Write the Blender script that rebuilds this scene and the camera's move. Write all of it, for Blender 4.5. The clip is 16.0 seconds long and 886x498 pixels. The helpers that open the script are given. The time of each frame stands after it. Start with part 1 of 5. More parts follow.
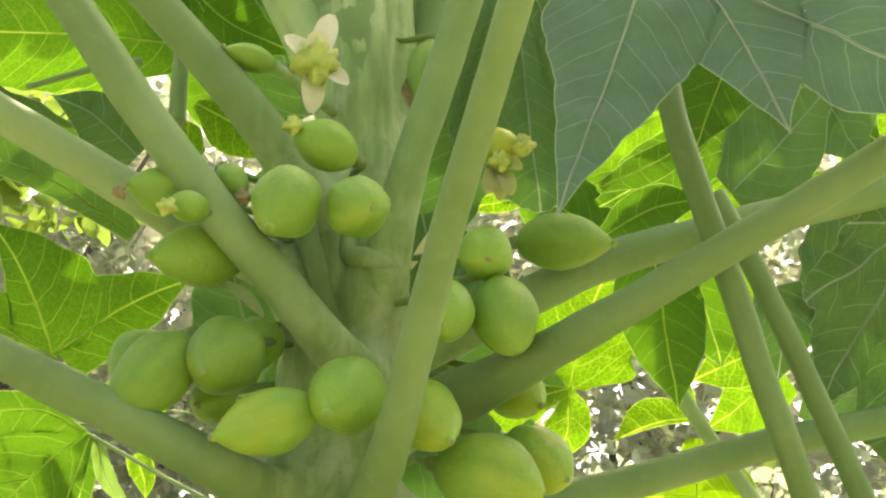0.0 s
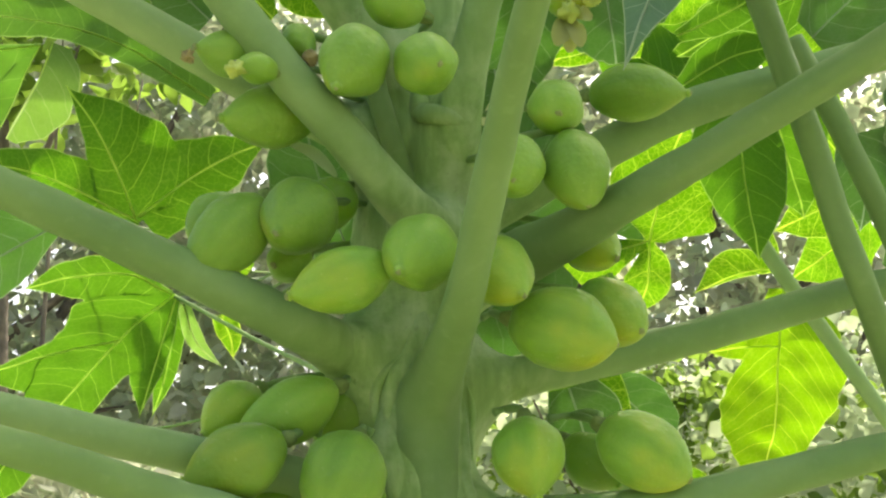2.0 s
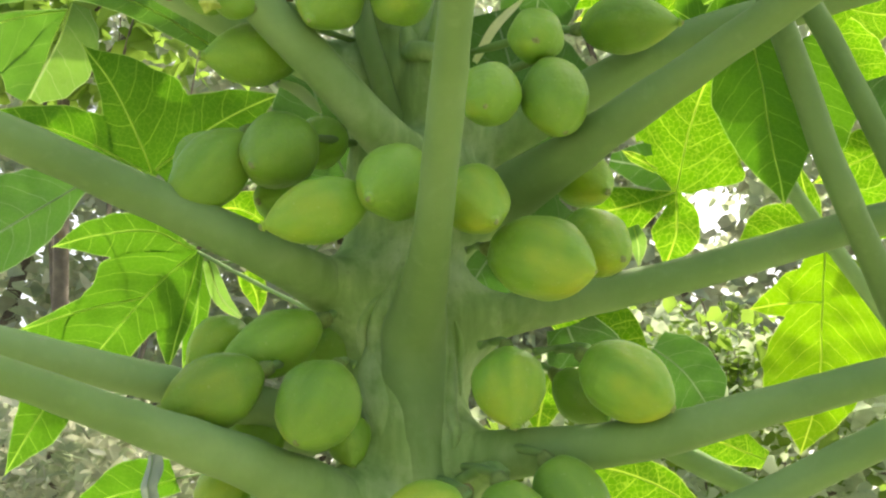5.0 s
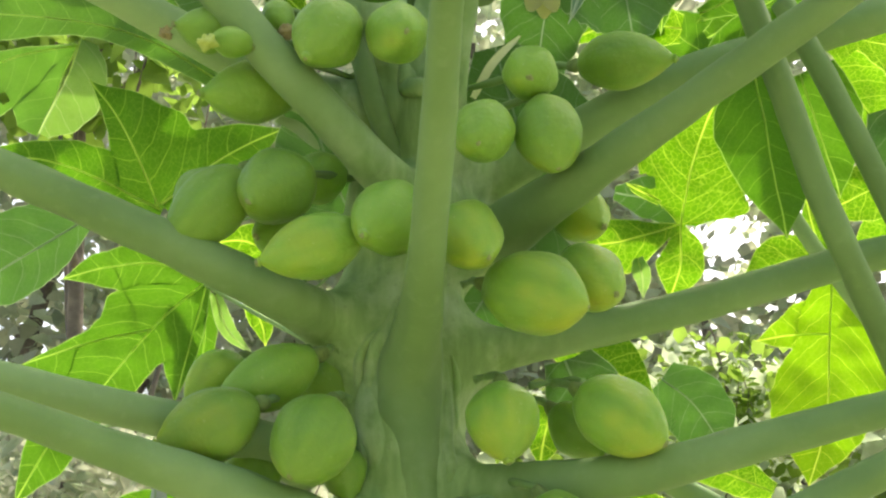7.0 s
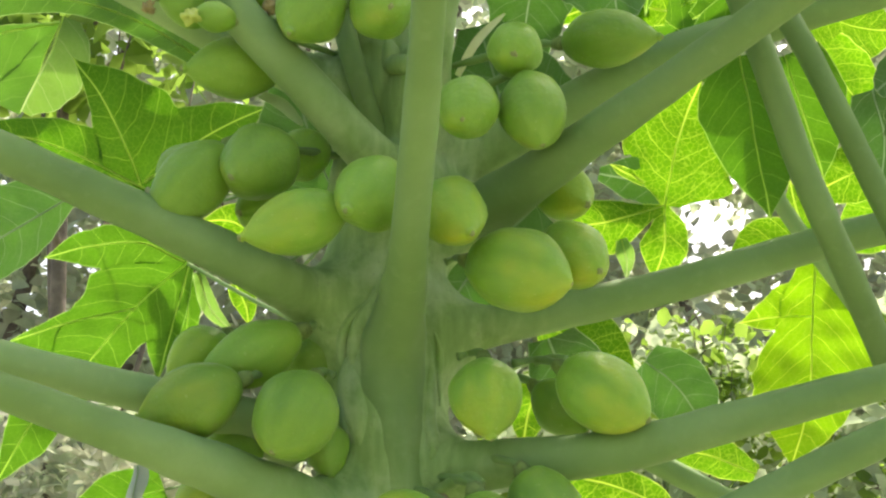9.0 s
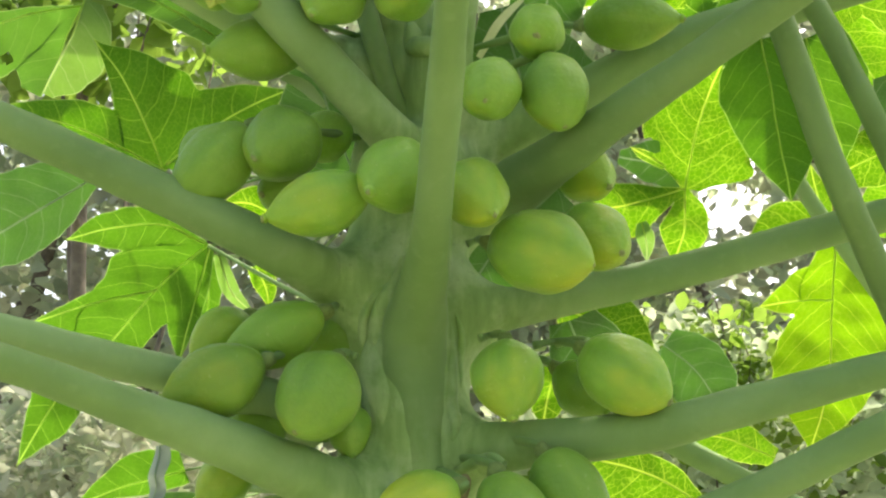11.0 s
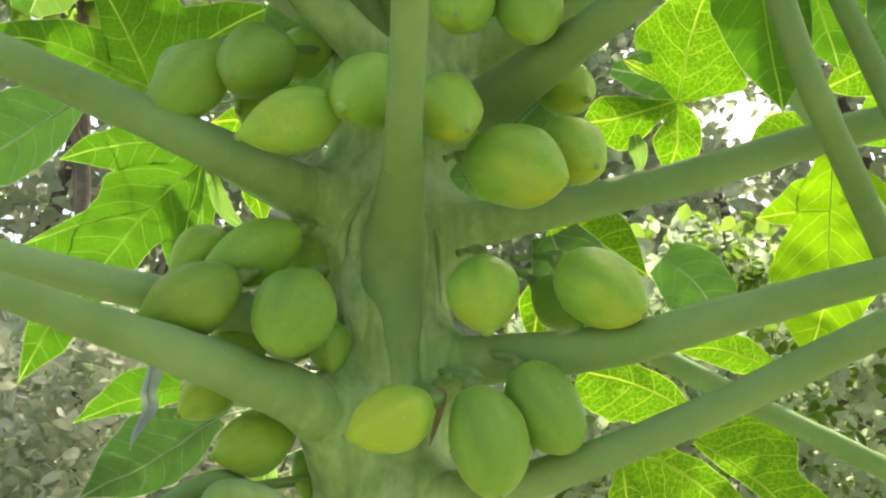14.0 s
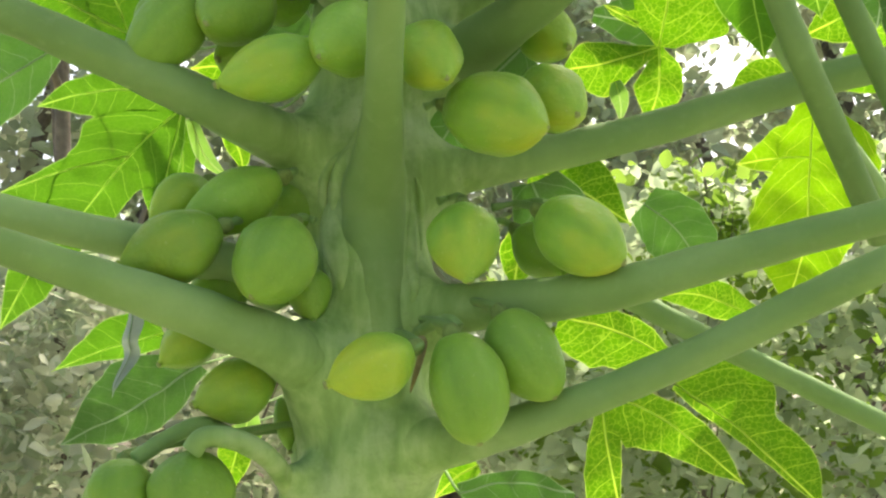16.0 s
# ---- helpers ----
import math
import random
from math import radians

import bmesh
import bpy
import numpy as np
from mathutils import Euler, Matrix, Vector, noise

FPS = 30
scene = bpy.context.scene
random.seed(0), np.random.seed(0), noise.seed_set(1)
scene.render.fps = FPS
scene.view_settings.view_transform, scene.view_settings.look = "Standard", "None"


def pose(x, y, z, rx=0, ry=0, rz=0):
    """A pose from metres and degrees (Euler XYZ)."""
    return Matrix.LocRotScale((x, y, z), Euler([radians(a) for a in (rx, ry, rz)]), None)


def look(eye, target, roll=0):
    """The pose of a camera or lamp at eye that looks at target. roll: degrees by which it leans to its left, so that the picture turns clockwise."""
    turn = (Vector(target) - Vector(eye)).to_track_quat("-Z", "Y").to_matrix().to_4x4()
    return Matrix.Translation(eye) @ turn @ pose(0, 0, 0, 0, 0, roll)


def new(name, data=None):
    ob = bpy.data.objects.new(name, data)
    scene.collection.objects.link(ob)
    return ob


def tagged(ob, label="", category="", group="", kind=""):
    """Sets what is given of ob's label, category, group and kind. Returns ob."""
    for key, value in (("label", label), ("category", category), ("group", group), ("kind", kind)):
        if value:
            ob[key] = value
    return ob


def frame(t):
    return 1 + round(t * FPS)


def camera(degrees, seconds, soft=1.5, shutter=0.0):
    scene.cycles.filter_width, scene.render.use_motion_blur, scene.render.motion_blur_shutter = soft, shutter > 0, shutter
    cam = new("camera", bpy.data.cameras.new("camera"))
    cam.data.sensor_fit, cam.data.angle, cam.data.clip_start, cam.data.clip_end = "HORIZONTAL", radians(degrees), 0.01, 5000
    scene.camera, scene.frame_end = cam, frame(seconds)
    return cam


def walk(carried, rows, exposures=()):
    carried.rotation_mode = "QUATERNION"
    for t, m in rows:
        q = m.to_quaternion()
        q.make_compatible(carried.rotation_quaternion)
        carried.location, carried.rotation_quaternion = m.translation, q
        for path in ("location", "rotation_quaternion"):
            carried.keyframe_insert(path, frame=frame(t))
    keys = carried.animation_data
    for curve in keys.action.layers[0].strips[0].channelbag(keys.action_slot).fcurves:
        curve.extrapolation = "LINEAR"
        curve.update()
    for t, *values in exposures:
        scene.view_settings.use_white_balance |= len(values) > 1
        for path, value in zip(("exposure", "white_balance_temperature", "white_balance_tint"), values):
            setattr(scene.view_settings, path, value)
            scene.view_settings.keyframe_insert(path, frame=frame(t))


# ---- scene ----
from mathutils.bvhtree import BVHTree

DEG = 36.01
cam = camera(DEG, 16.0, soft=2.3)
walk(cam, [
    (0.0, look((-0.2122, -1.6631, 1.6754), (0.0480, -0.2095, 2.2913), -0.79)),
    (0.5, look((-0.2102, -1.6597, 1.6696), (0.0184, -0.1705, 2.2081), -0.80)),
    (1.0, look((-0.1982, -1.6596, 1.6609), (-0.0156, -0.1500, 2.1587), -0.99)),
    (1.5, look((-0.1884, -1.6693, 1.6777), (-0.0105, -0.1507, 2.1493), -1.02)),
    (2.0, look((-0.1907, -1.6640, 1.6729), (-0.0286, -0.1405, 2.1341), -0.86)),
    (2.5, look((-0.2045, -1.6421, 1.6303), (-0.0493, -0.1187, 2.0944), -0.66)),
    (3.0, look((-0.1799, -1.6435, 1.6422), (-0.0253, -0.1138, 2.0852), -1.04)),
    (3.5, look((-0.1752, -1.6357, 1.6211), (-0.0085, -0.1059, 2.0590), -1.08)),
    (4.0, look((-0.1298, -1.6309, 1.5876), (-0.0351, -0.0972, 2.0333), -1.02)),
    (4.2, look((-0.0925, -1.6353, 1.5994), (-0.0557, -0.1021, 2.0553), -0.49)),
    (6.3, look((-0.0172, -1.6469, 1.5852), (0.0086, -0.1188, 2.0590), -0.27)),
    (6.5, look((-0.0158, -1.6494, 1.5911), (0.0069, -0.1252, 2.0772), -0.28)),
    (7.0, look((0.0000, -1.6600, 1.6000), (-0.0000, -0.1383, 2.0944), -0.00)),
    (7.5, look((-0.0062, -1.6576, 1.5977), (-0.0152, -0.1319, 2.0796), 0.32)),
    (8.0, look((-0.0015, -1.6600, 1.5989), (-0.0081, -0.1335, 2.0780), 0.32)),
    (8.5, look((-0.0036, -1.6525, 1.5930), (0.0102, -0.1325, 2.0925), 0.12)),
    (9.0, look((0.0018, -1.6532, 1.5879), (0.0194, -0.1274, 2.0691), 0.00)),
    (9.2, look((-0.0020, -1.6487, 1.5830), (0.0043, -0.1192, 2.0529), 0.02)),
    (11.3, look((-0.0078, -1.6550, 1.5830), (-0.0081, -0.1232, 2.0451), 0.34)),
    (11.5, look((-0.0144, -1.6539, 1.5830), (-0.0144, -0.1204, 2.0393), 0.35)),
    (12.0, look((-0.0207, -1.6662, 1.5911), (0.0017, -0.1359, 2.0578), 0.64)),
    (12.5, look((-0.0140, -1.6767, 1.5959), (-0.0380, -0.1489, 2.0706), 0.71)),
    (13.0, look((-0.0037, -1.6723, 1.5883), (-0.0219, -0.1329, 2.0242), 0.44)),
    (13.5, look((0.0400, -1.6643, 1.5880), (0.0648, -0.1167, 1.9935), -0.31)),
    (14.0, look((0.0530, -1.6556, 1.5840), (0.0215, -0.0987, 1.9518), -0.03)),
    (14.5, look((0.0772, -1.6647, 1.5947), (0.0581, -0.1123, 1.9813), -0.17)),
    (15.0, look((0.0663, -1.6574, 1.5831), (0.0372, -0.0963, 1.9324), -0.14)),
    (15.5, look((0.0393, -1.6589, 1.5823), (-0.0060, -0.0927, 1.9064), 0.07)),
    (16.0, look((0.0557, -1.6599, 1.5877), (0.0441, -0.0890, 1.8913), -0.25)),
], exposures=[(0.0, 1.78, 7800, 20), (0.5, 1.72, 7400, 14), (1.0, 1.65, 7100, 10), (2.0, 1.59, 7250, 7), (4.0, 1.59, 7250, 7), (7.0, 1.60, 7000, 11), (16.0, 1.59, 7100, 8)])

# ---- light: hazy daylight, the sun high behind the tree ----
SUN_DIR = Vector((0.35, 0.52, 1.05)).normalized()
world = bpy.data.worlds.new("sky")
world.use_nodes = True
scene.world = world
wn, wl = world.node_tree.nodes, world.node_tree.links
sky = wn.new("ShaderNodeTexSky")
sky.sky_type = "NISHITA"
sky.sun_disc = False
sky.sun_elevation = math.asin(SUN_DIR.z)
sky.sun_rotation = math.atan2(SUN_DIR.x, SUN_DIR.y)
sky.air_density, sky.dust_density = 1.0, 7.0
wl.new(sky.outputs[0], wn["Background"].inputs[0])
wn["Background"].inputs[1].default_value = 0.15
sun = new("sun", bpy.data.lights.new("sun", "SUN"))
sun.data.energy, sun.data.angle, sun.data.color = 2.0, radians(0.6), (1.0, 0.95, 0.84)
sun.matrix_world = look(tuple(SUN_DIR * 20), (0, 0, 0))


# ---- materials ----
def mat(name):
    m = bpy.data.materials.new(name)
    m.use_nodes = True
    nt = m.node_tree
    return m, nt, nt.nodes, nt.links, nt.nodes["Principled BSDF"]


def nd(nt, kind, **vals):
    n = nt.nodes.new("ShaderNode" + kind)
    for k, v in vals.items():
        n.inputs[k].default_value = v
    return n


def ramp(nt, src, stops):
    r = nt.nodes.new("ShaderNodeValToRGB")
    e = r.color_ramp.elements
    e[0].position, e[0].color = stops[0][0], (*stops[0][1], 1)
    e[1].position, e[1].color = stops[-1][0], (*stops[-1][1], 1)
    for p, c in stops[1:-1]:
        k = e.new(p)
        k.color = (*c, 1)
    nt.links.new(src, r.inputs[0])
    return r.outputs[0]


def mixc(nt, fac, a, b, mode="MIX"):
    m = nt.nodes.new("ShaderNodeMix")
    m.data_type, m.blend_type = "RGBA", mode
    for sock, val in ((m.inputs[0], fac), (m.inputs[6], a), (m.inputs[7], b)):
        if isinstance(val, (int, float)):
            sock.default_value = val
        elif isinstance(val, tuple):
            sock.default_value = (*val, 1)
        else:
            nt.links.new(val, sock)
    return m.outputs[2]


def mth(nt, op, a, b=0.0, c=0.0):
    m = nt.nodes.new("ShaderNodeMath")
    m.operation = op
    for sock, val in zip(m.inputs, (a, b, c)):
        if isinstance(val, (int, float)):
            sock.default_value = val
        else:
            nt.links.new(val, sock)
    return m.outputs[0]


def coords(nt, scale, kind="Object"):
    tc, mp = nt.nodes.new("ShaderNodeTexCoord"), nt.nodes.new("ShaderNodeMapping")
    mp.inputs["Scale"].default_value = scale if isinstance(scale, tuple) else (scale,) * 3
    nt.links.new(tc.outputs[kind], mp.inputs[0])
    return mp.outputs[0]


def noisy(nt, vec, scale, detail=4.0, rough=0.55):
    n = nd(nt, "TexNoise", Scale=scale, Detail=detail, Roughness=rough)
    nt.links.new(vec, n.inputs["Vector"])
    return n.outputs[0]


def bump(nt, bsdf, height, strength, dist):
    b = nd(nt, "Bump", Strength=strength, Distance=dist)
    nt.links.new(height, b.inputs["Height"])
    nt.links.new(b.outputs[0], bsdf.inputs["Normal"])


def old_skin(nt):
    """Colour and relief of the trunk's skin: green with pale streaks running up it and powdery patches."""
    geo = nt.nodes.new("ShaderNodeNewGeometry")
    mp = nt.nodes.new("ShaderNodeMapping")
    mp.inputs["Scale"].default_value = (46, 46, 8)
    nt.links.new(geo.outputs["Position"], mp.inputs[0])
    streak = noisy(nt, mp.outputs[0], 1.0, 5)
    patch = noisy(nt, geo.outputs["Position"], 13, 5, 0.6)
    c = ramp(nt, streak, [(0.3, (0.145, 0.25, 0.068)), (0.5, (0.20, 0.325, 0.095)), (0.72, (0.29, 0.42, 0.155))])
    pale = ramp(nt, patch, [(0.48, (0, 0, 0)), (0.68, (1, 1, 1))])
    c = mixc(nt, mth(nt, "MULTIPLY", pale, 0.6), c, (0.42, 0.53, 0.28))
    fleck = ramp(nt, noisy(nt, geo.outputs["Position"], 120, 3), [(0.62, (0, 0, 0)), (0.7, (1, 1, 1))])
    c = mixc(nt, mth(nt, "MULTIPLY", fleck, 0.25), c, (0.14, 0.17, 0.07))
    return c, mth(nt, "ADD", streak, mth(nt, "MULTIPLY", patch, 0.6))


def stalk_material(name, low, mid, high, scale=7.0, foot=0.9):
    """Waxy green stalk: soft mottling, fine lengthwise grain and a powdery bloom."""
    m, nt, ns, ln, b = mat(name)
    v = coords(nt, 1.0)
    big = noisy(nt, v, scale, 3)
    fine = noisy(nt, v, 160, 3)
    c = ramp(nt, big, [(0.15, low), (0.52, mid), (0.9, high)])
    spots = ramp(nt, noisy(nt, v, 60, 4), [(0.56, (0, 0, 0)), (0.72, (1, 1, 1))])
    c = mixc(nt, mth(nt, "MULTIPLY", spots, 0.25), c, high)
    c = mixc(nt, mth(nt, "MULTIPLY", fine, 0.25), c, low)
    far = nt.nodes.new("ShaderNodeVectorMath")
    far.operation = "LENGTH"
    ln.new(v, far.inputs[0])
    old = ramp(nt, mth(nt, "ADD", far.outputs["Value"], mth(nt, "MULTIPLY", big, 0.08)), [(0.16, (1, 1, 1)), (0.30, (0, 0, 0))])
    c = mixc(nt, mth(nt, "MULTIPLY", old, foot), c, old_skin(nt)[0])
    info = ns.new("ShaderNodeObjectInfo")
    hsv = nd(nt, "HueSaturation")
    ln.new(c, hsv.inputs["Color"])
    ln.new(mth(nt, "MULTIPLY_ADD", info.outputs["Random"], 0.25, 0.87), hsv.inputs["Value"])
    ln.new(hsv.outputs[0], b.inputs["Base Color"])
    b.inputs["Roughness"].default_value = 0.6
    b.inputs["Specular IOR Level"].default_value = 0.16
    b.inputs["Subsurface Weight"].default_value = 0.12
    b.inputs["Subsurface Radius"].default_value = (0.006, 0.010, 0.003)
    b.inputs["Subsurface Scale"].default_value = 0.7
    bump(nt, b, fine, 0.12, 0.002)
    return m


def trunk_material(name):
    """Young papaya trunk: green skin with pale streaks running up it and powdery patches."""
    m, nt, ns, ln, b = mat(name)
    c, relief = old_skin(nt)
    ln.new(c, b.inputs["Base Color"])
    b.inputs["Roughness"].default_value = 0.62
    b.inputs["Specular IOR Level"].default_value = 0.25
    bump(nt, b, relief, 0.3, 0.006)
    return m


def fruit_material(name, ripe):
    """Waxy papaya skin, green turning yellow along the sides and the blossom end."""
    m, nt, ns, ln, b = mat(name)
    v = coords(nt, 1.0)
    info = ns.new("ShaderNodeObjectInfo")
    streak = noisy(nt, coords(nt, (26, 26, 5)), 1.0, 3)
    sep = ns.new("ShaderNodeSeparateXYZ")
    ln.new(coords(nt, 1.0), sep.inputs[0])
    green = ramp(nt, streak, [(0.25, (0.127, 0.262, 0.030)), (0.5, (0.172, 0.325, 0.040)), (0.8, (0.228, 0.380, 0.054))])
    yellow = ramp(nt, streak, [(0.25, (0.30, 0.37, 0.024)), (0.8, (0.42, 0.43, 0.028))])
    patch = noisy(nt, v, 11, 2)
    grow = mth(nt, "MULTIPLY_ADD", sep.outputs[2], -2.0, mth(nt, "ADD", patch, ripe - 0.62))
    f = ramp(nt, grow, [(0.08, (0, 0, 0)), (0.60, (1, 1, 1))])
    c = mixc(nt, f, green, yellow)
    specks = ramp(nt, noisy(nt, v, 190, 2), [(0.66, (0, 0, 0)), (0.74, (1, 1, 1))])
    c = mixc(nt, mth(nt, "MULTIPLY", specks, 0.22), c, (0.42, 0.50, 0.20))
    scuff = ramp(nt, noisy(nt, v, 34, 5), [(0.68, (0, 0, 0)), (0.76, (1, 1, 1))])
    c = mixc(nt, mth(nt, "MULTIPLY", scuff, 0.28), c, (0.20, 0.20, 0.07))
    hsv = nd(nt, "HueSaturation")
    ln.new(c, hsv.inputs["Color"])
    ln.new(mth(nt, "MULTIPLY_ADD", info.outputs["Random"], 0.3, 0.85), hsv.inputs["Value"])
    ln.new(hsv.outputs[0], b.inputs["Base Color"])
    b.inputs["Roughness"].default_value = 0.5
    b.inputs["Specular IOR Level"].default_value = 0.28
    b.inputs["Subsurface Weight"].default_value = 0.6
    b.inputs["Subsurface Radius"].default_value = (0.016, 0.022, 0.006)
    b.inputs["Subsurface Scale"].default_value = 0.8
    bump(nt, b, mth(nt, "ADD", noisy(nt, v, 90, 4), mth(nt, "MULTIPLY", noisy(nt, v, 22, 3), 2.5)), 0.28, 0.005)
    return m


def leaf_material(name, face, glow, thin=0.6, veins=True, vein_col=(0.30, 0.50, 0.07), mesh=0.14):
    """Thin leaf: a dull surface and the light that comes through it, with a net of paler veins."""
    m, nt, ns, ln, b = mat(name)
    v = coords(nt, 1.0)
    blotch = noisy(nt, v, 14, 4)
    info = ns.new("ShaderNodeObjectInfo")
    k = mth(nt, "ADD", mth(nt, "MULTIPLY", blotch, 0.5), mth(nt, "MULTIPLY", info.outputs["Random"], 0.3))
    fc = ramp(nt, k, [(0.2, tuple(x * 0.72 for x in face)), (0.6, tuple(x * 1.25 for x in face))])
    gc = ramp(nt, k, [(0.2, tuple(x * 0.78 for x in glow)), (0.6, tuple(min(1, x * 1.12) for x in glow))])
    if veins:
        uv = ns.new("ShaderNodeUVMap")
        uv.uv_map = "vein"
        sep = ns.new("ShaderNodeSeparateXYZ")
        ln.new(uv.outputs[0], sep.inputs[0])
        wob = mth(nt, "MULTIPLY", mth(nt, "SUBTRACT", noisy(nt, v, 18, 3), 0.5), 0.022)
        side = mth(nt, "ABSOLUTE", sep.outputs[1])
        curl = mth(nt, "MULTIPLY", mth(nt, "MULTIPLY", side, side), 6.0)
        run = mth(nt, "ADD", mth(nt, "SUBTRACT", sep.outputs[0], mth(nt, "ADD", mth(nt, "MULTIPLY", side, 0.45), curl)), wob)
        wave = mth(nt, "PINGPONG", run, 0.019)
        strong = ramp(nt, mth(nt, "MULTIPLY", wave, 100.0), [(0.045, (1, 1, 1)), (0.10, (0, 0, 0))])
        run2 = mth(nt, "ADD", mth(nt, "SUBTRACT", sep.outputs[0], mth(nt, "MULTIPLY", side, 1.3)), mth(nt, "MULTIPLY", wob, 2.2))
        weak = ramp(nt, mth(nt, "MULTIPLY", mth(nt, "PINGPONG", run2, 0.011), 100.0), [(0.02, (1, 1, 1)), (0.06, (0, 0, 0))])
        second = mth(nt, "MAXIMUM", strong, mth(nt, "MULTIPLY", weak, 0.35))
        rib = ramp(nt, mth(nt, "MULTIPLY", side, 100.0), [(0.10, (1, 1, 1)), (0.20, (0, 0, 0))])
        vor = nd(nt, "TexVoronoi", Scale=95.0)
        vor.feature = "DISTANCE_TO_EDGE"
        ln.new(v, vor.inputs["Vector"])
        net = ramp(nt, vor.outputs["Distance"], [(0.015, (1, 1, 1)), (0.06, (0, 0, 0))])
        edge = ns.new("ShaderNodeUVMap")
        edge.uv_map = "margin"
        esep = ns.new("ShaderNodeSeparateXYZ")
        ln.new(edge.outputs[0], esep.inputs[0])
        rim = ramp(nt, mth(nt, "MULTIPLY", esep.outputs[0], 100.0), [(0.08, (1, 1, 1)), (0.16, (0, 0, 0))])
        allv = mth(nt, "MAXIMUM", mth(nt, "MULTIPLY", second, 0.75), mth(nt, "MAXIMUM", rib, mth(nt, "MULTIPLY", net, mesh)))
        fc = mixc(nt, mth(nt, "MULTIPLY", allv, 0.55), fc, tuple(0.6 * x for x in vein_col))
        gc = mixc(nt, mth(nt, "MULTIPLY", allv, 0.8), gc, vein_col)
        gc = mixc(nt, mth(nt, "MULTIPLY", rib, 0.85), gc, tuple(min(0.95, 1.25 * x) for x in vein_col))
        fc = mixc(nt, mth(nt, "MULTIPLY", rim, 0.6), fc, (0.34, 0.42, 0.20))
        gc = mixc(nt, mth(nt, "MULTIPLY", rim, 0.7), gc, tuple(min(0.95, 1.1 * x + 0.05) for x in vein_col))
        bump(nt, b, mth(nt, "ADD", allv, noisy(nt, v, 30, 4)), 0.35, 0.003)
    ln.new(fc, b.inputs["Base Color"])
    b.inputs["Roughness"].default_value = 0.5
    b.inputs["Specular IOR Level"].default_value = 0.14 if thin > 0.55 else 0.3
    tr = nd(nt, "BsdfTranslucent")
    ln.new(gc, tr.inputs[0])
    mx = ns.new("ShaderNodeMixShader")
    mx.inputs[0].default_value = thin
    ln.new(b.outputs[0], mx.inputs[1])
    ln.new(tr.outputs[0], mx.inputs[2])
    ln.new(mx.outputs[0], ns["Material Output"].inputs[0])
    return m


def plain_material(name, stops, scale, rough=0.8, strength=0.3, dist=0.004):
    m, nt, ns, ln, b = mat(name)
    v = coords(nt, 1.0)
    n = noisy(nt, v, scale, 5)
    ln.new(ramp(nt, n, stops), b.inputs["Base Color"])
    b.inputs["Roughness"].default_value = rough
    bump(nt, b, noisy(nt, v, scale * 4, 4), strength, dist)
    return m


PETIOLE = stalk_material("petiole_green", (0.110, 0.195, 0.058), (0.160, 0.268, 0.084), (0.225, 0.345, 0.132))
PETIOLE_PALE = stalk_material("petiole_pale_green", (0.18, 0.30, 0.10), (0.25, 0.38, 0.14), (0.33, 0.46, 0.20))
PLAIN = {PETIOLE: stalk_material("stalk_green", (0.110, 0.195, 0.058), (0.160, 0.268, 0.084), (0.225, 0.345, 0.132), foot=0.0),
         PETIOLE_PALE: stalk_material("stalk_pale_green", (0.18, 0.30, 0.10), (0.25, 0.38, 0.14), (0.33, 0.46, 0.20), foot=0.0)}
TRUNK = trunk_material("trunk_grey_green")
FRUIT_GREEN = fruit_material("fruit_green", 0.0)
FRUIT_TURNING = fruit_material("fruit_turning", 0.17)
FRUIT_YELLOW = fruit_material("fruit_yellow", 0.34)
LEAF = leaf_material("leaf_green", (0.056, 0.142, 0.020), (0.066, 0.190, 0.006), vein_col=(0.26, 0.46, 0.06))
# duller copy of the leaf green, with shade mixed into its colour
LEAF_SHADE_TINT = leaf_material("leaf_green_shade_tint", (0.070, 0.150, 0.036), (0.072, 0.195, 0.012), 0.46, vein_col=(0.20, 0.36, 0.08))
# three brighter copies of the leaf: backlight and sun put into the colour
LEAF_HALF_LIT = leaf_material("leaf_half_lit_green", (0.060, 0.155, 0.020), (0.080, 0.235, 0.006), 0.62, vein_col=(0.36, 0.58, 0.07), mesh=0.2)
LEAF_LIT = leaf_material("leaf_lit_green", (0.065, 0.165, 0.022), (0.090, 0.244, 0.003), 0.68, vein_col=(0.46, 0.65, 0.065), mesh=0.36)
LEAF_SUNLIT_TINT = leaf_material("leaf_sunlit_tint", (0.08, 0.18, 0.02), (0.140, 0.302, 0.003), 0.68, vein_col=(0.50, 0.67, 0.07), mesh=0.15)
# darkest copy, blue-green: deep shade painted in by low glow and thinness
LEAF_DEEP_SHADE = leaf_material("leaf_shaded_blue_green", (0.072, 0.165, 0.042), (0.048, 0.145, 0.010), 0.34, vein_col=(0.26, 0.38, 0.22))
LEAF_CLOSE = leaf_material("leaf_grey_blue", (0.102, 0.20, 0.092), (0.06, 0.15, 0.03), 0.2, vein_col=(0.36, 0.48, 0.30), mesh=0.05)
LEAF_PALE = leaf_material("leaf_pale_underside", (0.15, 0.27, 0.085), (0.18, 0.36, 0.04), 0.5, vein_col=(0.34, 0.48, 0.20))
LEAF_DRY = leaf_material("leaf_dried_grey", (0.24, 0.30, 0.27), (0.20, 0.26, 0.20), 0.3, veins=False)
RIB = leaf_material("leaf_rib", (0.42, 0.58, 0.14), (0.52, 0.70, 0.16), 0.7, veins=False)
RIB_PALE = leaf_material("leaf_rib_pale", (0.36, 0.48, 0.30), (0.25, 0.35, 0.15), 0.3, veins=False)
RIB_DULL = leaf_material("leaf_rib_dull", (0.22, 0.33, 0.19), (0.15, 0.25, 0.10), 0.3, veins=False)
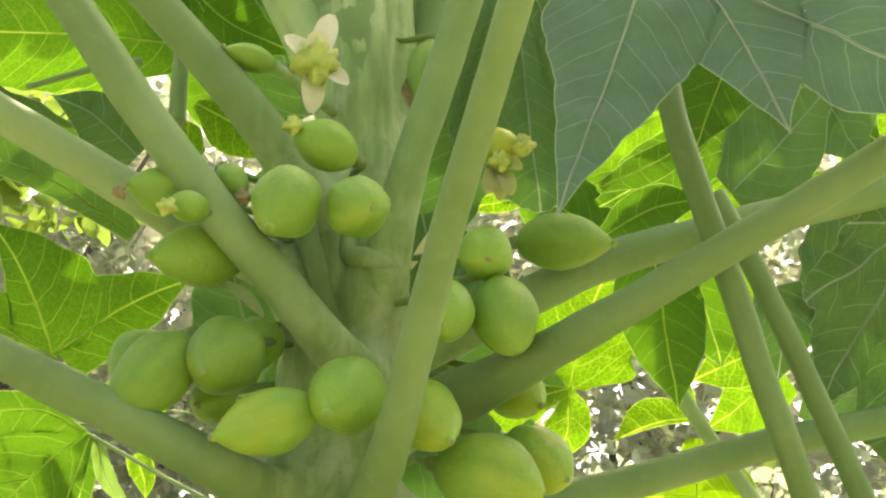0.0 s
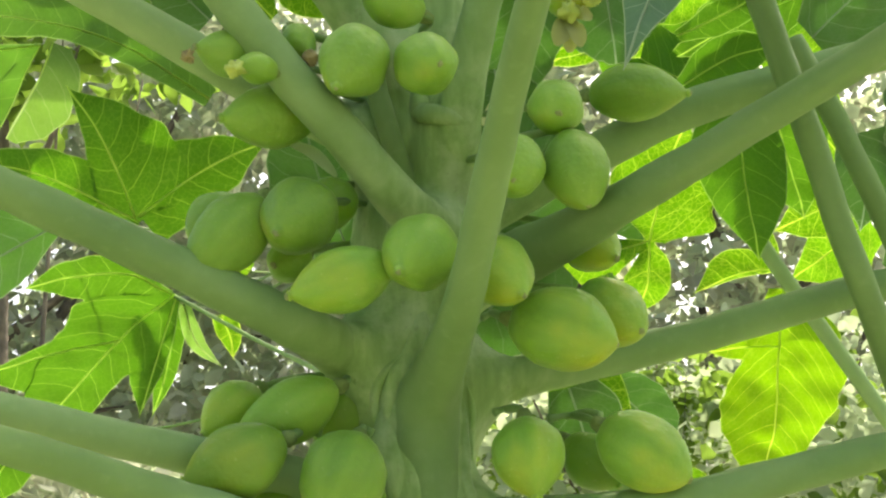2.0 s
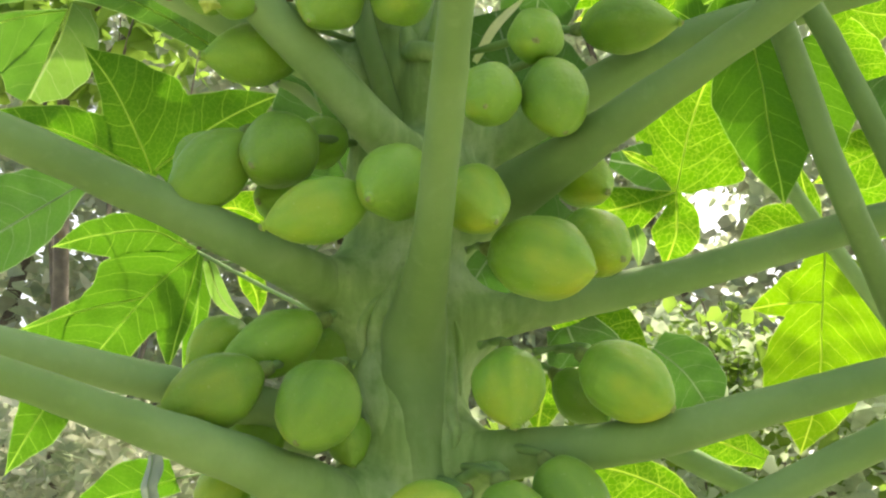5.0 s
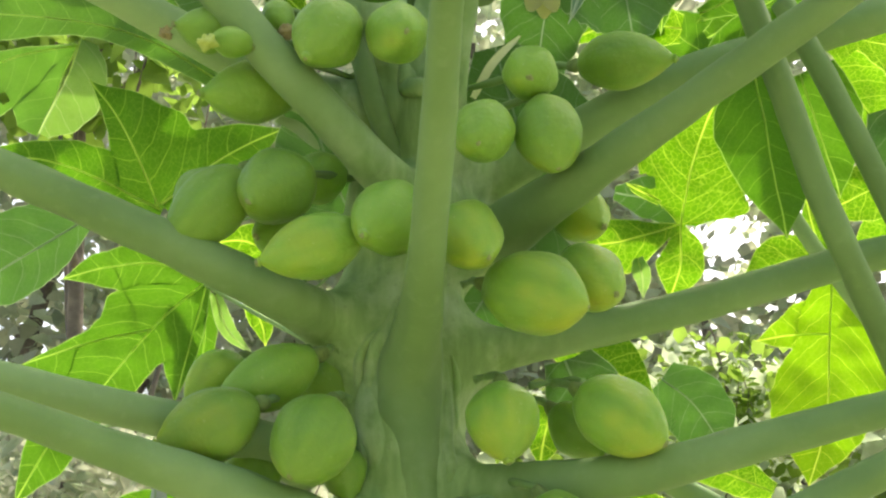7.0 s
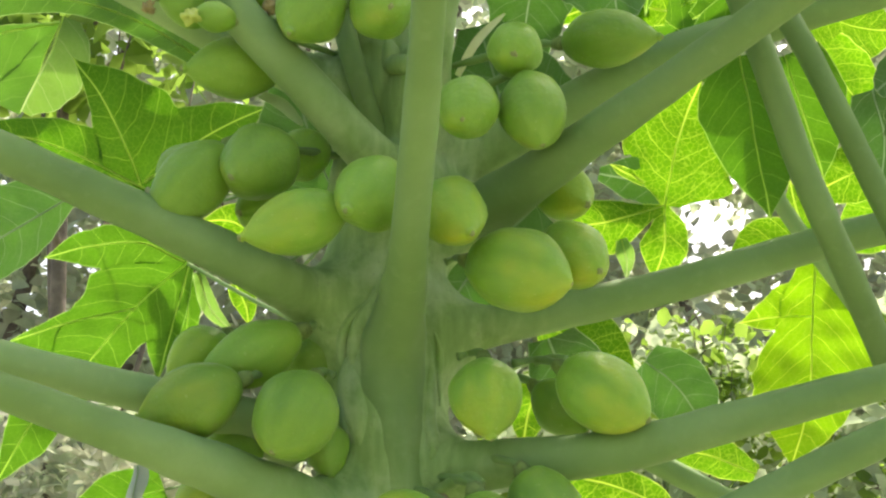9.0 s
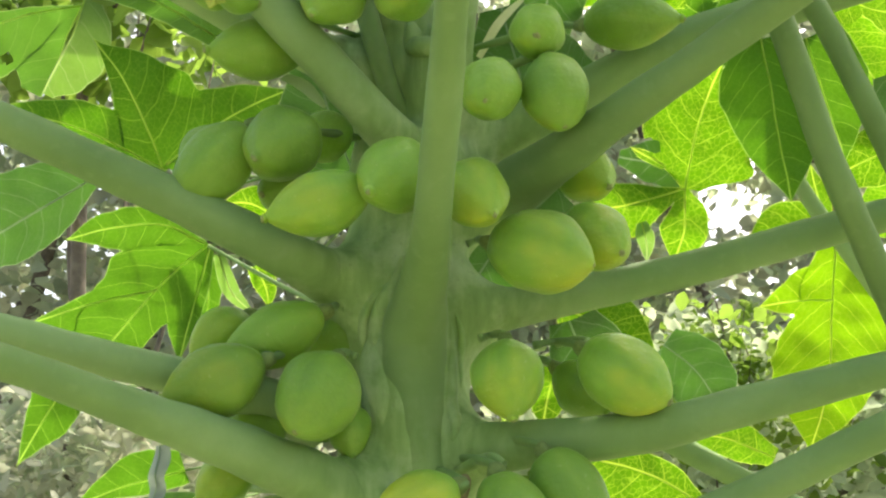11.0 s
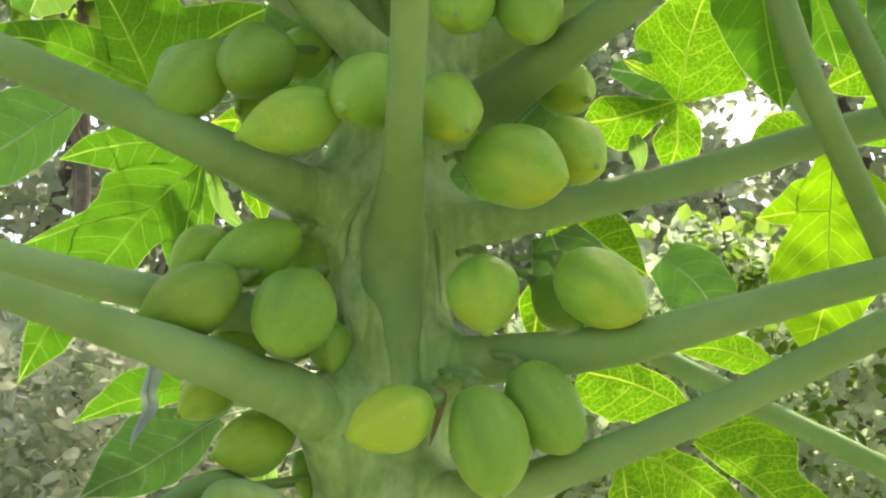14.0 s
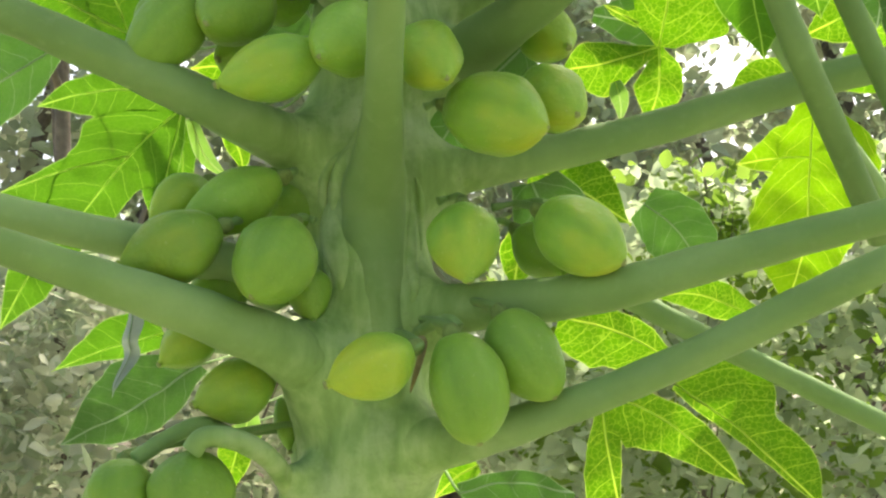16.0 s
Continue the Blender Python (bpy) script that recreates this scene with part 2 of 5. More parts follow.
RIB_OF = {LEAF_DEEP_SHADE: RIB_DULL, LEAF_CLOSE: RIB_PALE, LEAF_DRY: RIB_DULL}
PETAL = leaf_material("petal_cream", (0.72, 0.76, 0.46), (0.5, 0.54, 0.26), 0.35, veins=False)
PETAL_OLD = leaf_material("petal_wilted", (0.36, 0.40, 0.15), (0.34, 0.38, 0.08), 0.4, veins=False)
BLOSSOM = plain_material("blossom_yellow", [(0.3, (0.27, 0.38, 0.05)), (0.7, (0.44, 0.53, 0.10))], 60, 0.6)
DRY = plain_material("dry_brown", [(0.3, (0.14, 0.12, 0.04)), (0.7, (0.30, 0.26, 0.10))], 70, 0.9)
SCAR = plain_material("scar_olive", [(0.3, (0.13, 0.16, 0.05)), (0.7, (0.28, 0.34, 0.12))], 300, 0.9)
CALYX = plain_material("calyx_dark", [(0.3, (0.10, 0.15, 0.035)), (0.7, (0.17, 0.25, 0.06))], 150, 0.9)
BARK = plain_material("bark_grey_brown", [(0.3, (0.06, 0.05, 0.04)), (0.7, (0.19, 0.16, 0.12))], 18, 0.9, 0.6, 0.01)
SOIL = plain_material("soil_leaf_litter", [(0.3, (0.18, 0.19, 0.13)), (0.7, (0.34, 0.345, 0.25))], 4, 0.95, 0.6, 0.02)
BUSH_GREY = leaf_material("bush_leaf_grey_green", (0.42, 0.50, 0.36), (0.44, 0.53, 0.33), 0.66, veins=False)
BUSH_GREEN = leaf_material("bush_leaf_green", (0.13, 0.21, 0.05), (0.22, 0.36, 0.05), 0.66, veins=False)
# far leaves paled to grey-green: distance haze put into their colour
BUSH_HAZED = leaf_material("wood_leaf_hazed", (0.38, 0.41, 0.32), (0.46, 0.50, 0.34), 0.66, veins=False)
BUSH_DEAD = leaf_material("dead_leaf_beige", (0.47, 0.50, 0.38), (0.43, 0.46, 0.33), 0.5, veins=False)


# ---- helpers for meshes ----
def link_mesh(name, verts, faces, material, parent=None, label="", smooth=True):
    me = bpy.data.meshes.new(name)
    me.from_pydata(verts, [], faces)
    me.materials.append(material)
    if smooth:
        me.shade_smooth()
    ob = new(name, me)
    ob.parent = parent
    return tagged(ob, label) if label else ob


def spline(points, steps):
    """Catmull-Rom points along a short row of places."""
    p = [Vector(q) for q in points]
    p = [p[0] * 2 - p[1]] + p + [p[-1] * 2 - p[-2]]
    out = []
    for i in range(1, len(p) - 2):
        for k in range(steps):
            t = k / steps
            a, b, c, d = p[i - 1:i + 3]
            out.append(0.5 * (2 * b + (c - a) * t + (2 * a - 5 * b + 4 * c - d) * t * t + (3 * b - a - 3 * c + d) * t ** 3))
    return out + [p[-2]]


def tube_data(path, radii, sides=14, wob=0.0, seed=0.0, flat=1.0):
    """Rings along a path, closed at both ends."""
    verts, faces = [], []
    n = len(path)
    side = None
    along = 0.0
    for i, q in enumerate(path):
        along += (q - path[max(i - 1, 0)]).length
        t = (path[min(i + 1, n - 1)] - path[max(i - 1, 0)]).normalized()
        side = (t.orthogonal() if side is None else side - t * side.dot(t)).normalized()
        up = t.cross(side)
        for k in range(sides):
            a = 2 * math.pi * k / sides
            w = 1 + wob * noise.noise(Vector((math.cos(a) * 1.3 + seed, math.sin(a) * 1.3, along * 22)))
            verts.append(q + (side * math.cos(a) + up * math.sin(a) * flat) * radii[i] * w)
    for i in range(n - 1):
        for k in range(sides):
            j = (k + 1) % sides
            faces.append((i * sides + k, i * sides + j, (i + 1) * sides + j, (i + 1) * sides + k))
    verts += [path[0], path[-1]]
    faces += [(len(verts) - 2, (k + 1) % sides, k) for k in range(sides)]
    e = (n - 1) * sides
    faces += [(len(verts) - 1, e + k, e + (k + 1) % sides) for k in range(sides)]
    return verts, faces


# ---- ground ----
def build_ground():
    n, size = 60, 600.0
    verts, faces = [], []
    for j in range(n + 1):
        for i in range(n + 1):
            u, v = (i / n * 2 - 1), (j / n * 2 - 1)
            x, y = size * u * abs(u) ** 1.6, size * v * abs(v) ** 1.6
            verts.append((x, y, 0.05 * noise.noise(Vector((x * 0.7, y * 0.7, 0)))))
    for j in range(n):
        for i in range(n):
            a = j * (n + 1) + i
            faces.append((a, a + 1, a + n + 2, a + n + 1))
    tagged(link_mesh("ground", verts, faces, SOIL), "grey-brown soil with leaf litter and weeds under the papaya tree", "ground", kind="structure")


build_ground()

# ---- the papaya tree ----
tree = tagged(new("papaya_tree"), "tall papaya tree with green fruit clustered round its trunk", "tree")
TX, TY = -0.052, 0.04
tree.location = (TX, TY, 0)
tree_inv = Matrix.Translation((-TX, -TY, 0))


def part(name, verts, faces, material, parent=None, label="", smooth=True, at=(0, 0, 0)):
    """One mesh of the tree; verts in world places, its origin at a given place."""
    at = Vector(at)
    ob = link_mesh(name, [Vector(v) - at for v in verts], faces, material, None, label, smooth)
    ob.parent = parent or tree
    base = Vector((TX, TY, 0)) if parent is None else Vector(parent["place"])
    ob.location = at - base
    ob["place"] = tuple(at)
    return ob


def axis_x(z):
    """Where the leaning trunk's middle is at a height."""
    return TX + 0.07 * max(0.0, z - 2.25)


FEET = []


def build_trunk():
    """The trunk, its skin flowing out into the feet of the stalks."""
    zs = [-0.05 + i * 0.032 for i in range(50)]
    while zs[-1] < 2.72:
        zs.append(zs[-1] + 0.0045)
    while zs[-1] < 3.0:
        zs.append(zs[-1] + 0.02)
    sides = 150
    Z, A = np.meshgrid(np.array(zs), np.arange(sides) * 2 * np.pi / sides, indexing="ij")
    rough = np.array([[noise.noise(Vector((math.cos(k * 2 * math.pi / sides) * 1.8, math.sin(k * 2 * math.pi / sides) * 1.8, z * 6))) * 0.075
                       + noise.noise(Vector((math.cos(k * 2 * math.pi / sides) * 5, math.sin(k * 2 * math.pi / sides) * 5, z * 13))) * 0.035
                       for k in range(sides)] for z in zs])
    plain = np.where(Z < 2.05, 0.088 - 0.005 * Z, 0.078 - 0.045 * (Z - 2.05))
    plain = np.maximum(0.014, np.where(Z > 2.36, 0.064 - 0.15 * (Z - 2.36), plain)) * (1 + rough)
    ax = TX + 0.07 * np.maximum(0.0, Z - 2.25)
    segs = []
    for path, radii in FEET:
        for p, q, rp, rq in zip(path, path[1:], radii, radii[1:]):
            if math.hypot(p.x - axis_x(p.z), p.y - TY) < 0.22:
                segs.append((np.array(p), np.array(q - p), rp, rq))
    R = plain.copy()
    free = np.zeros(R.shape, bool)
    for step in range(36):
        r = 0.045 + step * 0.0035
        P = np.stack([ax + np.cos(A) * r, TY + np.sin(A) * r, Z], -1)
        near = np.full(R.shape, 9.0)
        for a, d, ra, rb in segs:
            lo, hi = min(a[2], a[2] + d[2]) - 0.16, max(a[2], a[2] + d[2]) + 0.16
            i0, i1 = np.searchsorted(zs, lo), np.searchsorted(zs, hi)
            if i1 <= i0:
                continue
            w = P[i0:i1] - a
            t = np.clip((w @ d) / max(1e-9, float(d @ d)), 0, 1)
            near[i0:i1] = np.minimum(near[i0:i1], np.linalg.norm(w - t[..., None] * d, axis=-1) - (ra + (rb - ra) * t))
        near += 0.003 * min(1.0, max(0.0, (r - 0.10) / 0.04))
        k = 0.085 * (1 - min(1.0, max(0.0, (r - 0.105) / 0.06)) ** 2) + 1e-4
        own = r - plain
        h = np.maximum(k - np.abs(own - near), 0) / k
        dist = np.minimum(own, near) - h * h * k / 4
        now = (dist > 0) & ~free
        if step:
            s = np.clip(before / np.maximum(1e-9, before - dist), 0, 1)
            R = np.where(now, r - 0.0035 + 0.0035 * s, R)
        else:
            R = np.where(now, r, R)
        free |= now
        before = np.minimum(dist, 0)
    R = np.where(free, R, 0.166)
    # even out the skin where it runs up a stalk
    soft = R.copy()
    for _ in range(2):
        soft[1:-1] = (soft[:-2] + 2 * soft[1:-1] + soft[2:]) / 4
        soft = (np.roll(soft, 1, 1) + 2 * soft + np.roll(soft, -1, 1)) / 4
    R = soft
    verts = np.stack([ax + np.cos(A) * R, TY + np.sin(A) * R, Z], -1).reshape(-1, 3).tolist()
    faces = []
    for i in range(len(zs) - 1):
        for k in range(sides):
            j = (k + 1) % sides
            faces.append((i * sides + k, i * sides + j, (i + 1) * sides + j, (i + 1) * sides + k))
    verts += [(TX, TY, zs[0]), (axis_x(zs[-1]), TY, zs[-1])]
    e = (len(zs) - 1) * sides
    faces += [(len(verts) - 2, (k + 1) % sides, k) for k in range(sides)]
    faces += [(len(verts) - 1, e + k, e + (k + 1) % sides) for k in range(sides)]
    trunk = part("trunk", verts, faces, TRUNK, at=(TX, TY, 0), label="smooth grey-green trunk with pale leaf scars")
    # crescent leaf scars
    for i in range(44):
        z = 0.25 + i * 0.034
        if z > 1.72:
            break
        a = i * 2.4
        r = 0.082 - 0.005 * z
        pts = []
        for k in range(9):
            s = (k - 4) / 4
            b = a + s * 0.42
            pts.append(Vector((axis_x(z) + math.cos(b) * r, TY + math.sin(b) * r, z + 0.018 * s * s)))
        v, f = tube_data(pts, [0.002 + 0.004 * (1 - abs((k - 4) / 4)) for k in range(9)], 6)
        part("leaf_scar", v, f, TRUNK, trunk, at=pts[4])
    return trunk


def petiole(points, w0, w1, material=PETIOLE, flare=1.7, swell=0.08, label="", girth=None, rooted=1.0):
    """A long leaf stalk from the trunk outwards: base radius, end radius, swollen foot; girth names the radius at each point."""
    path = spline(points, 10)
    if math.hypot(points[0][0] - TX, points[0][1] - TY) > 0.1:
        material = PLAIN[material]
    if girth:
        girth = list(girth) + [w1] * (len(points) - len(girth))
        radii = [q.x for q in spline([(g, 0, 0) for g in girth], 10)]
        FEET.append((path, [rooted * q for q in radii]))
        v, f = tube_data(path, radii, 40, 0.07, points[0][2] * 7)
        return part("petiole", v, f, material, at=points[0], label=label)
    n = len(path)
    length = [0.0]
    for a, b in zip(path, path[1:]):
        length.append(length[-1] + (b - a).length)
    radii = []
    for s in length:
        u = s / length[-1]
        r = w0 + (w1 - w0) * u
        r *= 1 + (flare - 1) * math.exp(-s / swell)
        radii.append(r)
    if math.hypot(points[0][0] - TX, points[0][1] - TY) < 0.1 and w0 > 0.012:
        FEET.append((path, radii))
    v, f = tube_data(path, radii, 18, 0.05, points[0][2] * 7)
    return part("petiole", v, f, material, at=points[0], label=label)


def fruit(tip, stem, width, material=FRUIT_GREEN, nip=1.0, label="", stalk=1.0, scar=True, ribs=0.026):
    """One papaya: five soft ribs, shoulders at the stalk, a small nipple with a dry scar at the end."""
    tip, stem = Vector(tip), Vector(stem)
    axis = stem - tip
    L = axis.length
    seed = tip.x * 31 + tip.z * 17
    q = Vector((0, 0, 1)).rotation_difference(axis).to_matrix()
    mid = (tip + stem) / 2
    rings, sides = 26, 30
    lean = random.Random(seed).uniform(0, 6.28)
    profile = []
    if nip > 0:                             # the small nub at the blossom end
        k = 0.5 + 0.5 * nip
        profile += [(0.0, -0.5 * L - 0.036 * L * nip), (0.034 * width * k, -0.5 * L - 0.034 * L * nip), (0.052 * width * k, -0.5 * L - 0.021 * L * nip), (0.085 * width * k, -0.5 * L - 0.004 * L)]
    for i in range(2 if nip > 0 else 0, rings + 1):
        e = 0.5 - 0.5 * math.cos(math.pi * i / rings)
        r = math.sin(math.pi * e ** (0.96 + 0.12 * min(1.0, nip))) ** (0.44 + 0.20 * min(1.0, nip)) if 0 < i < rings else 0.0
        r *= 0.485 * width * (1.0 + 0.03 * math.sin(2.6 * e))
        z = (e - 0.5) * L
        if e < 0.16 and nip > 0:            # drawn-out end
            z -= 0.012 * L * nip * (1 - e / 0.16)
            r *= 1 - 0.16 * nip * (1 - e / 0.16)
        if e > 0.93:                        # sunken shoulder
            z -= 0.03 * L * (e - 0.93) / 0.07
        profile.append((r, z))
    rings = len(profile) - 1
    verts, faces = [], []
    for r, z in profile:
        e = z / L + 0.5
        bow = 0.035 * L * math.sin(math.pi * max(0.0, min(1.0, e)))
        for k in range(sides):
            a = 2 * math.pi * k / sides
            rib = 1 + ribs * math.cos(5 * a + seed) + 0.062 * noise.noise(Vector((math.cos(a) * 1.4 + seed, math.sin(a) * 1.4, e * 3)))
            rib += 0.018 * noise.noise(Vector((math.cos(a) * 4 + seed, math.sin(a) * 4, e * 8)))
            verts.append(mid + q @ Vector((r * rib * math.cos(a) + bow * math.cos(lean), r * rib * math.sin(a) + bow * math.sin(lean), z)))
    for i in range(rings):
        for k in range(sides):
            j = (k + 1) % sides
            faces.append((i * sides + k, i * sides + j, (i + 1) * sides + j, (i + 1) * sides + k))
    # keep the mesh upright along its own axis, so the skin follows it
    inv = q.transposed()
    me = bpy.data.meshes.new("fruit")
    me.from_pydata([inv @ (v - mid) for v in verts], [], faces)
    me.materials.append(material)
    me.shade_smooth()
    ob = new("fruit", me)
    ob.parent = tree
    ob.location = mid - Vector((TX, TY, 0))
    ob.rotation_mode = "QUATERNION"
    ob.rotation_quaternion = q.to_quaternion()
    if label:
        tagged(ob, label)

    def sub(name, verts, faces, material, label=""):
        o = link_mesh(name, [inv @ (Vector(v) - mid) for v in verts], faces, material, ob, label)
        return o

    d = axis.normalized()
    if stalk:
        foot = Vector((axis_x(stem.z + 0.05), TY + 0.02, stem.z + 0.05))
        reach = foot - stem
        reach *= stalk * max(0.0, 1 - 0.04 / max(reach.length, 0.041))
        pts = spline([stem - d * 0.012, stem + d * 0.008, stem + reach * 0.45 + Vector((0, 0.025, 0.012)), stem + reach], 5)
        v, f = tube_data(pts, [0.0046 + 0.0008 * math.cos(i * 0.8) for i in range(len(pts))], 10, 0.2, seed)
        sub("fruit_stalk", v, f, PLAIN[PETIOLE], "short green stalk")
        v, f = tube_data([stem - d * 0.010, stem - d * 0.002, stem + d * 0.004, stem + d * 0.009], [0.0085, 0.0105, 0.0085, 0.0065], 15, 0.45, seed)
        sub("calyx", v, f, CALYX, "dark green calyx")
    if scar:
        end = tip - d * 0.034 * L * nip
        size = 0.7 + 0.5 * random.Random(seed + 1).random()
        v, f = tube_data([end + d * 0.003, end + d * 0.0005, end - d * 0.0012 * size, end - d * 0.0006], [0.0036 * size, 0.0042 * size, 0.0030 * size, 0.0012], 10, 0.7, seed)
        sub("blossom_scar", v, f, SCAR, "dry blossom scar")
    return ob


def lobe_half(u, W, teeth, seed, depth=1.0):
    """Half the width of a lobe at u (0 foot to 1 tip), with side teeth."""
    base = W * (0.30 + 1.1 * u) * (1 - u) ** 0.75 * 1.35
    saw = 0.5 + 0.5 * math.sin(2 * math.pi * (teeth * u + seed))
    return base * (1 + depth * (0.42 * saw - 0.24) * min(1, u * 2.2)) + 0.002


def leaf(joint, normal, xdir, lobes, web=0.4, material=LEAF, cup=0.25, droop=0.5, label="", seed=0.0, saw=1.0):
    """A palmate leaf: lobes (degrees, length, width share) round a joint, ruffled and drooping, with raised ribs."""
    J = Vector(joint)
    N = Vector(normal).normalized()
    X = (Vector(xdir) - N * Vector(xdir).dot(N)).normalized()
    Y = N.cross(X)
    angs = [math.radians(a) for a, l, w in lobes]
    A, R = 300, 12
    lo, hi = min(angs), max(angs)
    full = hi - lo > math.radians(250)

    def near(th):
        best = None
        for i, a in enumerate(angs):
            dth = (th - a + math.pi) % (2 * math.pi) - math.pi
            if best is None or abs(dth) < abs(best[1]):
                best = (i, dth)
        return best

    def reach(th):
        top = 0.012
        for i, (a, (_, L, W)) in enumerate(zip(angs, lobes)):
            dth = abs((th - a + math.pi) % (2 * math.pi) - math.pi)
            if dth > 1.3:
                continue
            c, s = math.cos(dth), math.sin(dth)
            top = max(top, web * L * max(0, math.cos(min(1.57, dth * 1.15))))
            steps = 60
            for k in range(steps, 0, -1):
                r = L * k / steps
                if r <= top:
                    break
                u = r * c / L
                if u < 1 and r * s <= lobe_half(u, W, 1.9, seed + i * 0.37, saw) * L:
                    top = r
                    break
        return top

    edge = [reach(2 * math.pi * k / A - math.pi) for k in range(A)]

    def lift(r, th):
        i, dth = near(th)
        L = lobes[i][1]
        v = r * math.sin(dth)
        u = r / L
        z = cup * abs(v) * 0.9 - droop * L * 0.22 * u * u
        z += 0.018 * noise.noise(Vector((r * math.cos(th) * 16 + seed * 9, r * math.sin(th) * 16, seed)))
        z += 0.010 * u * noise.noise(Vector((r * math.cos(th) * 45, r * math.sin(th) * 45, seed + 4)))
        return z

    def place(r, th):
        return X * (r * math.cos(th)) + Y * (r * math.sin(th)) + N * lift(r, th)

    verts, faces, uvs = [Vector((0, 0, 0))], [], []
    for i in range(1, R + 1):
        f = (i / R) ** 0.9
        for k in range(A):
            th = 2 * math.pi * k / A - math.pi
            verts.append(place(edge[k] * f, th))
    for k in range(A):
        faces.append((0, 1 + k, 1 + (k + 1) % A))
    for i in range(R - 1):
        for k in range(A):
            j = (k + 1) % A
            a = 1 + i * A
            faces.append((a + k, a + A + k, a + A + j, a + j))
    me = bpy.data.meshes.new("leaf_blade")
    me.from_pydata(verts, [], faces)
    lay = me.uv_layers.new(name="vein")
    flat = []
    for f in faces:
        cx = sum((verts[q].dot(X) for q in f)) / len(f)
        cy = sum((verts[q].dot(Y) for q in f)) / len(f)
        i, _ = near(math.atan2(cy, cx))
        a = angs[i]
        for q in f:
            x, y = verts[q].dot(X), verts[q].dot(Y)
            flat += [x * math.cos(a) + y * math.sin(a) + i * 0.017, -x * math.sin(a) + y * math.cos(a)]
    lay.data.foreach_set("uv", flat)
    gap = [1.0] + [edge[k] * (1 - (i / R) ** 0.9) for i in range(1, R + 1) for k in range(A)]
    lay = me.uv_layers.new(name="margin")
    lay.data.foreach_set("uv", [q for face in faces for x in face for q in (gap[x], 0.0)])
    me.materials.append(material)
    me.shade_smooth()
    ob = new("leaf_blade", me)
    ob.parent = tree
    ob.location = J - Vector((TX, TY, 0))
    if label:
        tagged(ob, label)
    for i, (a, (_, L, W)) in enumerate(zip(angs, lobes)):
        if L < 0.05:
            continue
        pts = [place(L * 0.95 * k / 12, a) - N * 0.001 for k in range(13)]
        v, f = tube_data(pts, [0.0012 * (1 - k / 14) * min(1.4, 0.6 + L * 2) + 0.0003 for k in range(13)], 6)
        link_mesh("leaf_rib", v, f, RIB_OF.get(material, RIB), ob)
    return ob


def blade(normal, lobes, material=LEAF, cup=0.15, ruffle=0.010, seed=0.0, holes=(), label=""):
    """A leaf of long lobes. Each lobe: places along its midrib, half widths to its left and to its right, from foot to tip."""
    N = Vector(normal).normalized()
    J = Vector(lobes[0][0][0])
    ex = N.orthogonal().normalized()
    ey = N.cross(ex)
    verts, faces, flat, ribs, outlines, gap, owner = [], [], [], [], [], [], []

    def covered(p):
        x, y = p.dot(ex), p.dot(ey)
        for poly in outlines:
            inside = False
            for (x0, y0), (x1, y1) in zip(poly, poly[1:] + poly[:1]):
                if (y0 > y) != (y1 > y) and x < x0 + (x1 - x0) * (y - y0) / (y1 - y0):
                    inside = not inside
            if inside:
                return True
        return False

    for li, (points, left, right) in enumerate(lobes):
        path = spline([Vector(p) - J for p in points], 12)
        n = len(path)
        run = [0.0]
        for a, b in zip(path, path[1:]):
            run.append(run[-1] + (b - a).length)

        def width(row, u):
            x = u * (len(row) - 1)
            i = min(int(x), len(row) - 2)
            p0, p1, p2, p3 = row[max(0, i - 1)], row[i], row[i + 1], row[min(len(row) - 1, i + 2)]
            t = x - i
            c = 0.5 * (2 * p1 + (p2 - p0) * t + (2 * p0 - 5 * p1 + 4 * p2 - p3) * t * t + (3 * p1 - p0 - 3 * p2 + p3) * t ** 3)
            return max(0.0005, c)

        A, H = 104, 13
        base = len(verts)
        uv = []
        mids = []
        for i in range(A + 1):
            u = i / A
            d = u * run[-1]
            k = max(0, min(n - 2, next((q for q in range(n - 1) if run[q + 1] >= d), n - 2)))
            f = (d - run[k]) / max(1e-6, run[k + 1] - run[k])
            m = path[k].lerp(path[k + 1], f)
            a, b = path[max(0, k - 1)], path[min(n - 1, k + 2)]
            T = (b - a).normalized()
            S = T.cross(N).normalized()
            wl, wr = width(left, u), width(right, u)
            edge = 1 + 0.018 * math.sin(d * 110 + seed) + 0.07 * noise.noise(Vector((d * 40, seed, li)))
            mids.append(m + N * (ruffle * noise.noise(m * 22 + Vector((seed, 0, 0))) + ruffle * 0.8 * noise.noise(m * 8 + Vector((seed, 5, 0)))))
            for h in range(-H, H + 1):
                s = h / H
                off = (wl if s > 0 else wr) * s * edge
                p = m + S * off
                lift = cup * 0.4 * abs(off) + ruffle * noise.noise(p * 22 + Vector((seed, 0, 0))) + ruffle * 0.8 * noise.noise(p * 8 + Vector((seed, 5, 0))) + li * 0.0005
                verts.append(p + N * lift)
                uv.append((d + li * 0.011, off))
                gap.append((1 - abs(s)) * (wl if s > 0 else wr))
                owner.append((li, i, s > 0))
        w = 2 * H + 1
        for i in range(A):
            for h in range(w - 1):
                q = (i * w + h, i * w + h + 1, (i + 1) * w + h + 1, (i + 1) * w + h)
                mid_face = sum((verts[base + x] for x in q), Vector()) / 4
                if (li and covered(mid_face) and all(covered(verts[base + x]) for x in q)) or any((mid_face + J - Vector(c)).length < r * (1 + 0.4 * noise.noise(mid_face * 60)) for c, r in holes):
                    continue
                faces.append(tuple(base + x for x in q))
                for x in q:
                    flat += uv[x]
        rim = [verts[base + i * w] for i in range(A + 1)] + [verts[base + i * w + w - 1] for i in range(A, -1, -1)]
